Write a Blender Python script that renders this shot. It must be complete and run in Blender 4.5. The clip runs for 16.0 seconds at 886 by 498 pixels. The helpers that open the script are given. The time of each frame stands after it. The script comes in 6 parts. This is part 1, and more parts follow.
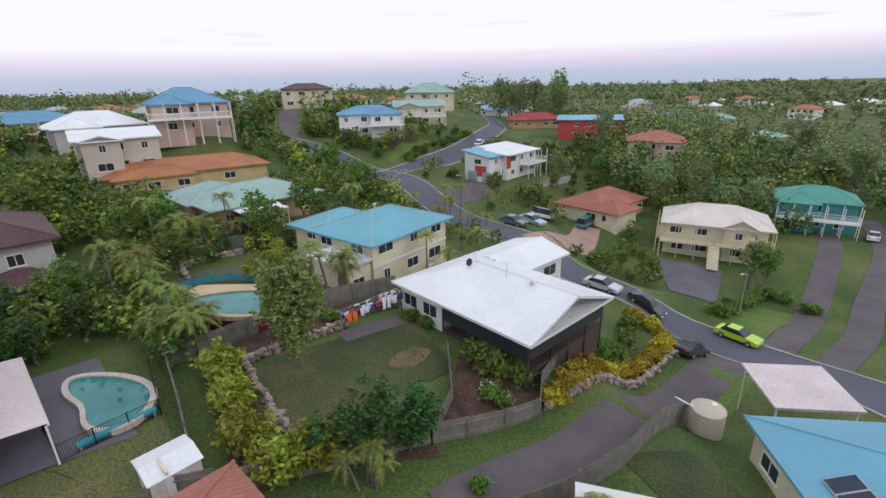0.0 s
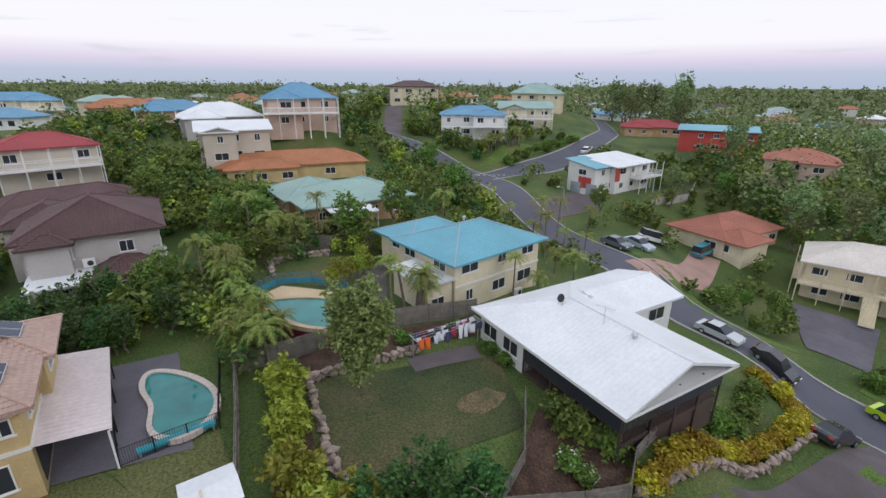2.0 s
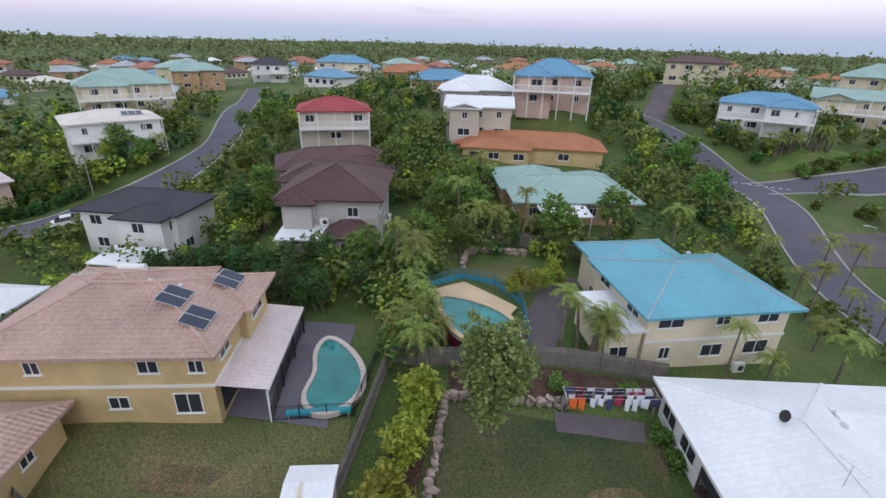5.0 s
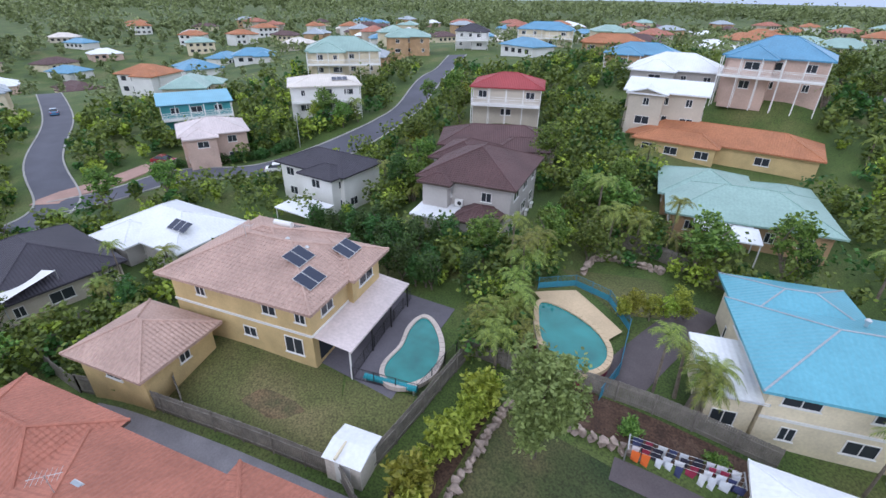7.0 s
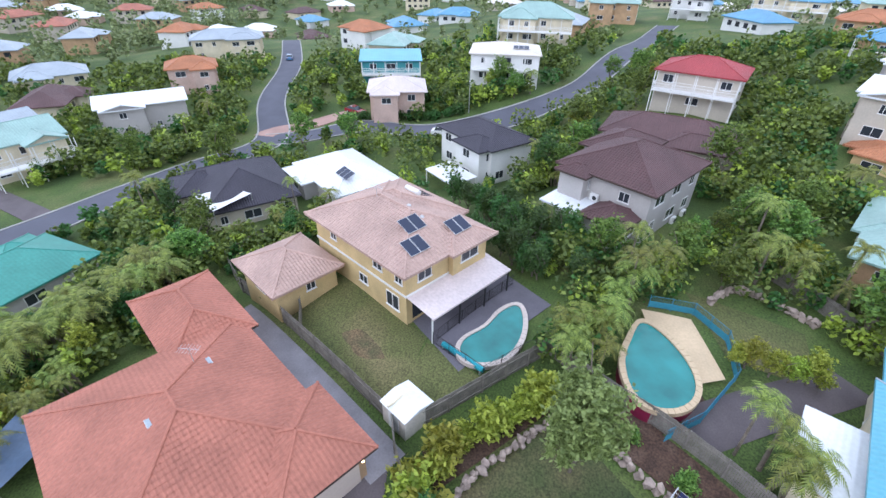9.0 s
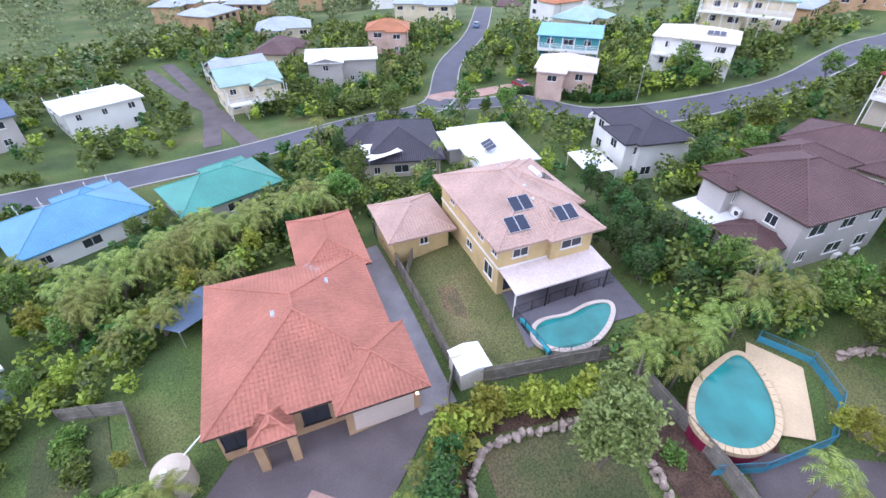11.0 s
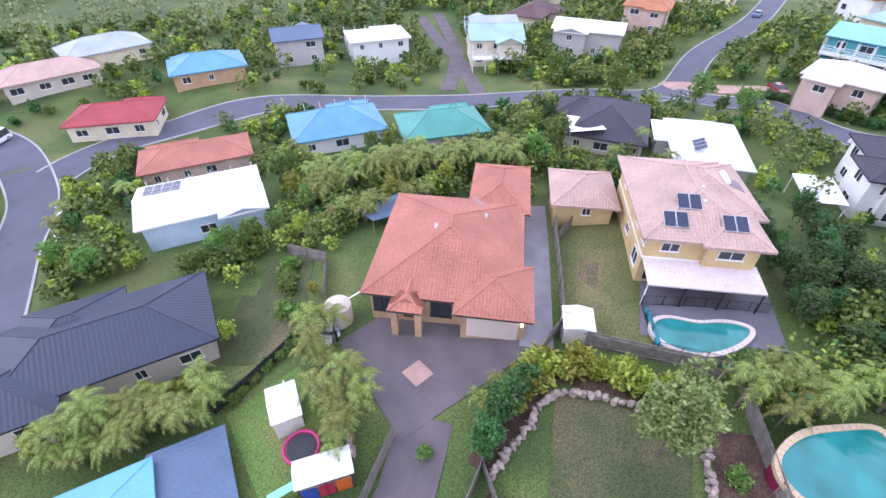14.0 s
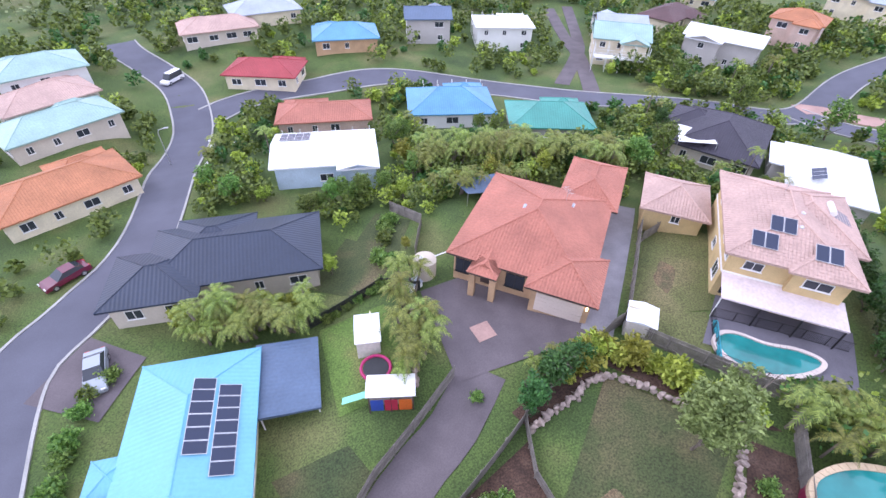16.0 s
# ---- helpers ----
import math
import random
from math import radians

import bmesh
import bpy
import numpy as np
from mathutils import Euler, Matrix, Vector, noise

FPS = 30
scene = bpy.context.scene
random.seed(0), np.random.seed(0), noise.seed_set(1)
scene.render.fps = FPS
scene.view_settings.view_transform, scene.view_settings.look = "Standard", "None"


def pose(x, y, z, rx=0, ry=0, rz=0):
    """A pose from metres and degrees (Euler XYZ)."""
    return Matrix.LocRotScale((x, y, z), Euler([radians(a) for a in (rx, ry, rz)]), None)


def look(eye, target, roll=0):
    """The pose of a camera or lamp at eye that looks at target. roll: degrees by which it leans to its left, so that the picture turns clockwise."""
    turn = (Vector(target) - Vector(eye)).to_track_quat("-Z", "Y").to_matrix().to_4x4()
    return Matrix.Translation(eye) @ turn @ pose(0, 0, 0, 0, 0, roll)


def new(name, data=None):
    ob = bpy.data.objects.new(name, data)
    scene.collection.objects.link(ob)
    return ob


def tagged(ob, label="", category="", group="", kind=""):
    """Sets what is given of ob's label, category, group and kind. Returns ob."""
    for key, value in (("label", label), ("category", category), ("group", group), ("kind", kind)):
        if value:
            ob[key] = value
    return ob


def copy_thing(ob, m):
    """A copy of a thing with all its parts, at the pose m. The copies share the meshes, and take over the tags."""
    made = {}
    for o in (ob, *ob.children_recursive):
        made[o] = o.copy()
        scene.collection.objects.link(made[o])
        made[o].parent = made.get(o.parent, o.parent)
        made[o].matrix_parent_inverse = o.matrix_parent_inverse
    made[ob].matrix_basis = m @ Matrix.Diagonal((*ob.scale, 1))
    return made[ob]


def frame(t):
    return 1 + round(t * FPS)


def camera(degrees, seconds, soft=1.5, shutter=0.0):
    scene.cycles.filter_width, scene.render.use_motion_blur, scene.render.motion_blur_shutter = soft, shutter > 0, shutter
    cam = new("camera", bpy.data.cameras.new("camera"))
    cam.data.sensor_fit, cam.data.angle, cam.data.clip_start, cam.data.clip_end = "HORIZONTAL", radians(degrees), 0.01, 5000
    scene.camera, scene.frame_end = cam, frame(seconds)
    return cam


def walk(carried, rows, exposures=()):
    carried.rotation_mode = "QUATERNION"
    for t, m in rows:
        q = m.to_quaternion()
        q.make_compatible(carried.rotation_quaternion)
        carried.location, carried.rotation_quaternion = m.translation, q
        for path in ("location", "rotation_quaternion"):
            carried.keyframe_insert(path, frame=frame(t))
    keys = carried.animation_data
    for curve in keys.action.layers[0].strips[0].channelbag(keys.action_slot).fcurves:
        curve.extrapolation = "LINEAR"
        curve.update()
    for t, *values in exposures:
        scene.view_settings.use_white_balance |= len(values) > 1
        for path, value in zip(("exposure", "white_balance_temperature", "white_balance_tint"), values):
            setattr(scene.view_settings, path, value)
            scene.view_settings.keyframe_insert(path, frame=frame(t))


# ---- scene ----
cam = camera(87.31, 16.0)
EXPO = [(0.0, -0.8, 6450, 10), (4.0, -0.86, 6300, 10), (6.5, -0.56, 5900, 12), (9.0, -0.06, 5680, 11), (12.0, 0.24, 5650, 22), (16.0, 0.28, 5760, 24)]
ROWS = [
    (0, 2.65, -4.61, 21.22, 70.62, 1.37, 2.67),
    (0.5, 2.63, -3.54, 21.42, 70.86, 0.91, 5.31),
    (1, 2.56, -2.43, 21.65, 70.85, 0.45, 8.16),
    (1.5, 2.54, -1.35, 21.85, 70.67, 0.01, 11.36),
    (2, 2.57, -0.23, 22.06, 70.41, -0.24, 15.31),
    (2.5, 2.71, 0.85, 22.33, 69.98, -0.49, 19.95),
    (3, 2.91, 1.85, 22.69, 69.41, -0.72, 24.67),
    (3.5, 3.05, 2.93, 23.09, 68.70, -1.03, 29.49),
    (4, 3.12, 3.86, 23.51, 67.91, -1.32, 35.16),
    (6.5, 6.02, 10.61, 26.51, 62.53, -0.90, 65.26),
    (7, 6.44, 11.91, 27.07, 61.33, -0.84, 71.49),
    (7.5, 6.61, 13.35, 27.66, 60.04, -0.91, 77.75),
    (8, 6.77, 14.48, 28.20, 58.74, -0.90, 83.93),
    (8.5, 7.11, 15.66, 28.73, 57.65, -0.81, 89.68),
    (9, 7.43, 16.91, 29.22, 56.66, -0.75, 95.31),
    (9.5, 7.74, 17.97, 29.76, 55.72, -0.71, 101.19),
    (12, 8.98, 24.46, 31.74, 51.77, 0.54, 128.14),
    (12.5, 9.22, 25.60, 32.17, 51.17, 0.54, 133.33),
    (13, 9.56, 26.52, 32.28, 50.65, 0.30, 138.51),
    (13.5, 9.97, 27.39, 32.38, 50.26, 0.12, 143.31),
    (14, 10.43, 28.36, 32.60, 49.85, -0.03, 147.72),
    (14.5, 10.80, 29.35, 32.95, 49.49, -0.17, 151.49),
    (15, 11.25, 30.30, 33.19, 49.08, -0.51, 155.15),
    (15.5, 11.72, 31.25, 33.52, 48.74, -0.90, 158.60),
    (16, 12.44, 32.23, 34.12, 48.27, -1.40, 162.47),
]
walk(cam, [(t, pose(x, y, z, rx, ry, rz)) for t, x, y, z, rx, ry, rz in ROWS],
     exposures=EXPO)

# ---- world and light ----
world = bpy.data.worlds.new("sky")
scene.world = world
world.use_nodes = True
wn, wl = world.node_tree.nodes, world.node_tree.links
bg = wn["Background"]
sky = wn.new("ShaderNodeTexSky")
sky.sky_type = "NISHITA"
sky.sun_disc = False
sky.sun_elevation, sky.sun_rotation = radians(28), radians(250)
dim = wn.new("ShaderNodeVectorMath")
dim.operation = "SCALE"
dim.inputs["Scale"].default_value = 0.07
coord, sep = wn.new("ShaderNodeTexCoord"), wn.new("ShaderNodeSeparateXYZ")
haze = wn.new("ShaderNodeValToRGB")
for pos, col in ((0.0, (0.92, 1.08, 1.37)), (0.02, (1.03, 1.14, 1.46)), (0.04, (1.48, 1.34, 1.66)), (0.07, (1.96, 1.90, 2.02)), (0.3, (1.88, 1.98, 2.22))):
    e = haze.color_ramp.elements.new(pos) if pos not in (0.0,) else haze.color_ramp.elements[0]
    e.color = (*col, 1)
haze.color_ramp.elements[-1].color = (1.88, 1.98, 2.22, 1)
cloud = wn.new("ShaderNodeTexNoise")
cloud.inputs["Scale"].default_value, cloud.inputs["Detail"].default_value = 5, 4
squash = wn.new("ShaderNodeMapping")
squash.inputs["Scale"].default_value = (1, 1, 12)
streak = wn.new("ShaderNodeMapRange")
for k, v in (("From Min", 0.62), ("From Max", 0.75), ("To Min", 0.0), ("To Max", 0.45)):
    streak.inputs[k].default_value = v
grey = wn.new("ShaderNodeMix")
grey.data_type = "RGBA"
grey.inputs["B"].default_value = (1.1, 1.12, 1.28, 1)
mixs = wn.new("ShaderNodeMix")
mixs.data_type = "RGBA"
mixs.inputs["Factor"].default_value = 0.85
wl.new(coord.outputs["Generated"], sep.inputs[0])
wl.new(sep.outputs["Z"], haze.inputs[0])
wl.new(coord.outputs["Generated"], squash.inputs["Vector"])
wl.new(squash.outputs[0], cloud.inputs["Vector"])
wl.new(cloud.outputs[0], streak.inputs["Value"])
wl.new(streak.outputs[0], grey.inputs["Factor"])
wl.new(haze.outputs[0], grey.inputs["A"])
wl.new(sky.outputs[0], dim.inputs[0])
wl.new(dim.outputs[0], mixs.inputs["A"])
wl.new(grey.outputs["Result"], mixs.inputs["B"])
wl.new(mixs.outputs["Result"], bg.inputs["Color"])
bg.inputs["Strength"].default_value = 1.0
sun = new("sun", bpy.data.lights.new("sun", "SUN"))
sun.data.energy, sun.data.angle, sun.data.color = 0.8, radians(14), (1.0, 0.96, 0.93)
sun.matrix_world = look((60, -40, 60), (0, 0, 0))


# ---- materials ----
def nodes_of(name, rough=0.7, metal=0.0):
    m = bpy.data.materials.new(name)
    m.use_nodes = True
    n, l = m.node_tree.nodes, m.node_tree.links
    b = n["Principled BSDF"]
    b.inputs["Roughness"].default_value, b.inputs["Metallic"].default_value = rough, metal
    return m, n, l, b


def noise_tex(n, l, vec, scale, detail=4):
    t = n.new("ShaderNodeTexNoise")
    t.inputs["Scale"].default_value, t.inputs["Detail"].default_value = scale, detail
    l.new(vec, t.inputs["Vector"])
    return t


def shade(n, l, a, fac, lo, hi):
    """a times a grey between lo and hi by fac"""
    r = n.new("ShaderNodeMapRange")
    r.inputs["From Min"].default_value, r.inputs["From Max"].default_value = 0.3, 0.7
    r.inputs["To Min"].default_value, r.inputs["To Max"].default_value = lo, hi
    l.new(fac, r.inputs["Value"])
    s = n.new("ShaderNodeVectorMath")
    s.operation = "SCALE"
    l.new(a, s.inputs[0])
    l.new(r.outputs[0], s.inputs["Scale"])
    return s.outputs[0]


def plain(name, col, rough=0.7, metal=0.0, var=0.15, big=0.35, fine=6.0, bump=0.15):
    """A surface with stains and grain at two scales"""
    m, n, l, b = nodes_of(name, rough, metal)
    geo = n.new("ShaderNodeNewGeometry")
    rgb = n.new("ShaderNodeRGB")
    rgb.outputs[0].default_value = (*col, 1)
    t1, t2 = noise_tex(n, l, geo.outputs["Position"], big, 5), noise_tex(n, l, geo.outputs["Position"], fine, 3)
    c = shade(n, l, rgb.outputs[0], t1.outputs[0], 1 - var, 1 + var)
    c = shade(n, l, c, t2.outputs[0], 1 - var * 0.6, 1 + var * 0.6)
    l.new(c, b.inputs["Base Color"])
    bp = n.new("ShaderNodeBump")
    bp.inputs["Strength"].default_value, bp.inputs["Distance"].default_value = bump, 0.02
    l.new(t2.outputs[0], bp.inputs["Height"])
    l.new(bp.outputs[0], b.inputs["Normal"])
    return m


def ribbed(name, col, pitch, rough=0.45, metal=0.0, var=0.12, depth=0.03, cross=0.0):
    """Sheet or tiles: ribs run up the slope by the surface's own metres, with weathering"""
    m, n, l, b = nodes_of(name, rough, metal)
    uv, sp = n.new("ShaderNodeUVMap"), n.new("ShaderNodeSeparateXYZ")
    geo = n.new("ShaderNodeNewGeometry")
    l.new(uv.outputs[0], sp.inputs[0])
    k = n.new("ShaderNodeMath")
    k.operation = "MULTIPLY"
    k.inputs[1].default_value = 2 * math.pi / pitch
    l.new(sp.outputs["X"], k.inputs[0])
    s = n.new("ShaderNodeMath")
    s.operation = "SINE"
    l.new(k.outputs[0], s.inputs[0])
    rgb = n.new("ShaderNodeRGB")
    rgb.outputs[0].default_value = (*col, 1)
    t1, t2 = noise_tex(n, l, geo.outputs["Position"], 0.3, 5), noise_tex(n, l, geo.outputs["Position"], 4.0, 4)
    c = shade(n, l, rgb.outputs[0], t1.outputs[0], 1 - var, 1 + var)
    c = shade(n, l, c, t2.outputs[0], 1 - var, 1 + var * 0.6)
    l.new(c, b.inputs["Base Color"])
    bp = n.new("ShaderNodeBump")
    bp.inputs["Strength"].default_value, bp.inputs["Distance"].default_value = 0.7, depth
    l.new(s.outputs[0], bp.inputs["Height"])
    l.new(bp.outputs[0], b.inputs["Normal"])
    return m


def leafy(name, dark, light, rough=0.6):
    m, n, l, b = nodes_of(name, rough)
    geo, ob = n.new("ShaderNodeNewGeometry"), n.new("ShaderNodeObjectInfo")
    ramp = n.new("ShaderNodeValToRGB")
    ramp.color_ramp.elements[0].color, ramp.color_ramp.elements[1].color = (*dark, 1), (*light, 1)
    l.new(geo.outputs["Random Per Island"], ramp.inputs[0])
    hs = n.new("ShaderNodeHueSaturation")
    mr, mh = n.new("ShaderNodeMapRange"), n.new("ShaderNodeMapRange")
    mr.inputs["To Min"].default_value, mr.inputs["To Max"].default_value = 0.7, 1.3
    mh.inputs["To Min"].default_value, mh.inputs["To Max"].default_value = 0.47, 0.53
    l.new(ob.outputs["Random"], mr.inputs["Value"])
    l.new(ob.outputs["Random"], mh.inputs["Value"])
    l.new(mr.outputs[0], hs.inputs["Value"])
    l.new(mh.outputs[0], hs.inputs["Hue"])
    l.new(ramp.outputs[0], hs.inputs["Color"])
    l.new(hs.outputs[0], b.inputs["Base Color"])
    tr = n.new("ShaderNodeBsdfTranslucent")
    l.new(hs.outputs[0], tr.inputs["Color"])
    mx = n.new("ShaderNodeMixShader")
    mx.inputs[0].default_value = 0.25
    l.new(b.outputs[0], mx.inputs[1])
    l.new(tr.outputs[0], mx.inputs[2])
    l.new(mx.outputs[0], n["Material Output"].inputs[0])
    return m


def blended(name, cols, scale, rough=0.9, bump=0.4):
    """Ground cover: several colours mixed by noise at two scales"""
    m, n, l, b = nodes_of(name, rough)
    geo = n.new("ShaderNodeNewGeometry")
    t1, t2 = noise_tex(n, l, geo.outputs["Position"], scale, 6), noise_tex(n, l, geo.outputs["Position"], 7.0, 4)
    r = n.new("ShaderNodeValToRGB")
    els = r.color_ramp.elements
    while len(els) < len(cols):
        els.new(0.5)
    for i, c in enumerate(cols):
        els[i].position, els[i].color = 0.3 + 0.4 * i / (len(cols) - 1), (*c, 1)
    l.new(t1.outputs[0], r.inputs[0])
    l.new(shade(n, l, r.outputs[0], t2.outputs[0], 0.5, 1.5), b.inputs["Base Color"])
    bp = n.new("ShaderNodeBump")
    bp.inputs["Strength"].default_value, bp.inputs["Distance"].default_value = bump, 0.05
    l.new(t2.outputs[0], bp.inputs["Height"])
    l.new(bp.outputs[0], b.inputs["Normal"])
    return m


GRASS = blended("grass", [(0.04, 0.07, 0.016), (0.07, 0.11, 0.022), (0.13, 0.135, 0.045)], 0.12)
LAWN = blended("mown_lawn", [(0.028, 0.047, 0.013), (0.056, 0.07, 0.021), (0.125, 0.10, 0.048)], 0.16)
DRYLAWN = blended("dry_mown_lawn", [(0.06, 0.082, 0.022), (0.105, 0.112, 0.035), (0.165, 0.14, 0.062)], 0.16)
VERGE = blended("verge_grass", [(0.075, 0.13, 0.02), (0.10, 0.165, 0.028), (0.16, 0.165, 0.05)], 0.2)
MULCH = blended("bark_mulch", [(0.045, 0.026, 0.018), (0.08, 0.045, 0.03), (0.11, 0.07, 0.05)], 0.8, 0.95, 0.8)
SCRUB = blended("scrub_floor", [(0.05, 0.06, 0.025), (0.075, 0.085, 0.03), (0.10, 0.09, 0.05)], 0.15)
ASPHALT = plain("asphalt", (0.10, 0.10, 0.125), 0.9, var=0.12, big=0.25, fine=12)
DRIVE = plain("dark_driveway_concrete", (0.115, 0.095, 0.10), 0.85, var=0.18, big=0.4, fine=9)
PAVER = plain("grey_paving", (0.13, 0.12, 0.14), 0.85, var=0.15, big=0.5, fine=8)
PINKDRIVE = plain("pink_paving", (0.38, 0.24, 0.20), 0.85, var=0.15)
CONCRETE = plain("pale_concrete", (0.42, 0.40, 0.37), 0.85, var=0.12)
SIDEPATH = plain("grey_path_concrete", (0.25, 0.235, 0.25), 0.85, var=0.15, big=0.6, fine=8)
KERB = plain("kerb_concrete", (0.34, 0.33, 0.31), 0.85)
SANDSTONE = plain("sand_coloured_paving", (0.55, 0.42, 0.27), 0.85, var=0.12)
COPING = plain("pale_coping_stone", (0.56, 0.48, 0.43), 0.8, var=0.1)
STONE = plain("retaining_stone", (0.33, 0.26, 0.22), 0.9, var=0.3, big=1.2, fine=5, bump=0.5)
TIMBER = plain("weathered_timber", (0.20, 0.18, 0.155), 0.9, var=0.25, big=1.5, fine=9)
DARKWOOD = plain("dark_stained_timber", (0.075, 0.05, 0.042), 0.7, var=0.2)
WHITE = plain("white_paint", (0.74, 0.73, 0.71), 0.5, var=0.06)
CREAM = plain("cream_render", (0.66, 0.58, 0.42), 0.8, var=0.12, big=0.5)
BEIGE = plain("beige_render", (0.52, 0.46, 0.38), 0.8, var=0.1)
GREYWALL = plain("warm_grey_render", (0.45, 0.42, 0.40), 0.8, var=0.08)
PINKWALL = plain("pink_render", (0.55, 0.40, 0.33), 0.8)
TEALWALL = plain("teal_boards", (0.05, 0.25, 0.27), 0.7)
REDWALL = plain("red_render", (0.45, 0.06, 0.05), 0.7)
BRICKY = plain("yellow_brick", (0.55, 0.41, 0.20), 0.85, var=0.14, big=0.6, fine=11, bump=0.4)
BRICKT = plain("tan_brick", (0.46, 0.30, 0.17), 0.85, var=0.16, big=0.6, fine=11, bump=0.4)
BLUEWALL = plain("pale_blue_boards", (0.45, 0.55, 0.64), 0.7)
GLASS, _n, _l, _b = nodes_of("dark_window_glass", 0.06)
_b.inputs["Base Color"].default_value = (0.035, 0.04, 0.05, 1)
BLACKM = plain("black_metal", (0.02, 0.02, 0.022), 0.5)
CHROME = plain("dull_steel", (0.55, 0.55, 0.56), 0.35, 0.7)
R_WHITE = ribbed("white_roof_sheet", (0.74, 0.75, 0.77), 0.38, 0.45, var=0.07, depth=0.012)
R_BLUE = ribbed("sky_blue_roof_sheet", (0.12, 0.36, 0.45), 0.38, 0.4, var=0.1, depth=0.012)
R_CYAN = ribbed("bright_blue_roof_sheet", (0.14, 0.375, 0.5), 0.38, 0.4, var=0.07, depth=0.012)
R_NAVY = ribbed("navy_roof_sheet", (0.022, 0.032, 0.056), 0.38, 0.4, depth=0.012)
R_SLATE = ribbed("slate_blue_roof_sheet", (0.08, 0.12, 0.19), 0.38, 0.4, depth=0.012)
R_GREEN = ribbed("pale_green_roof_sheet", (0.27, 0.40, 0.36), 0.38, 0.45, depth=0.012)
R_DGREEN = ribbed("green_roof_sheet", (0.06, 0.27, 0.22), 0.38, 0.45, depth=0.012)
R_MID = ribbed("mid_blue_roof_sheet", (0.10, 0.27, 0.42), 0.38, 0.45, depth=0.012)
R_GREY = ribbed("grey_roof_sheet", (0.33, 0.37, 0.41), 0.38, 0.45, depth=0.012)
R_PINKW = ribbed("pale_pink_roof_sheet", (0.62, 0.53, 0.52), 0.38, 0.5, depth=0.012)
R_CREAM = ribbed("cream_roof_sheet", (0.66, 0.60, 0.54), 0.38, 0.5, depth=0.012)
R_TAN = ribbed("tan_roof_tile", (0.47, 0.32, 0.265), 0.3, 0.75, var=0.14, depth=0.04)
R_TERRA = ribbed("terracotta_roof_tile", (0.405, 0.155, 0.105), 0.3, 0.75, var=0.16, depth=0.04)
R_ORANGE = ribbed("orange_roof_tile", (0.42, 0.17, 0.08), 0.3, 0.75, var=0.16, depth=0.04)
R_BROWN = ribbed("dark_brown_roof_tile", (0.105, 0.055, 0.055), 0.3, 0.7, var=0.16, depth=0.04)
R_RED = ribbed("red_roof_tile", (0.33, 0.05, 0.055), 0.3, 0.7, var=0.14, depth=0.04)
R_DARK = ribbed("charcoal_roof_tile", (0.045, 0.04, 0.055), 0.3, 0.7, var=0.14, depth=0.04)
SOLAR, _n, _l, _b = nodes_of("solar_cells", 0.12)
_b.inputs["Base Color"].default_value = (0.012, 0.02, 0.05, 1)
WATER, _n, _l, _b = nodes_of("pool_water", 0.05)
_g = _n.new("ShaderNodeNewGeometry")
_t = noise_tex(_n, _l, _g.outputs["Position"], 0.5, 3)
_r = _n.new("ShaderNodeRGB")
_r.outputs[0].default_value = (0.02, 0.19, 0.18, 1)
_l.new(shade(_n, _l, _r.outputs[0], _t.outputs[0], 0.75, 1.25), _b.inputs["Base Color"])
_bp, _t2 = _n.new("ShaderNodeBump"), noise_tex(_n, _l, _g.outputs["Position"], 3.0, 2)
_bp.inputs["Strength"].default_value, _bp.inputs["Distance"].default_value = 0.08, 0.05
_l.new(_t2.outputs[0], _bp.inputs["Height"])
_l.new(_bp.outputs[0], _b.inputs["Normal"])
LEAF = leafy("green_leaves", (0.045, 0.10, 0.015), (0.23, 0.34, 0.06))
LEAFG = leafy("grey_green_leaves", (0.11, 0.16, 0.06), (0.33, 0.42, 0.17))
LEAFD = leafy("dark_green_leaves", (0.024, 0.062, 0.014), (0.09, 0.18, 0.035))
LEAFY = leafy("yellow_leaves", (0.22, 0.19, 0.01), (0.62, 0.49, 0.035))
LEAFL = leafy("lime_leaves", (0.15, 0.19, 0.015), (0.42, 0.46, 0.06))
LEAFT = leafy("pale_tree_leaves", (0.13, 0.22, 0.055), (0.36, 0.52, 0.16))
FROND = leafy("palm_fronds", (0.085, 0.12, 0.02), (0.33, 0.37, 0.07))
BARK = plain("bark", (0.17, 0.14, 0.11), 0.95, var=0.3, big=2, fine=10, bump=0.6)
FLOWER = plain("white_flowers", (0.75, 0.75, 0.68), 0.8)


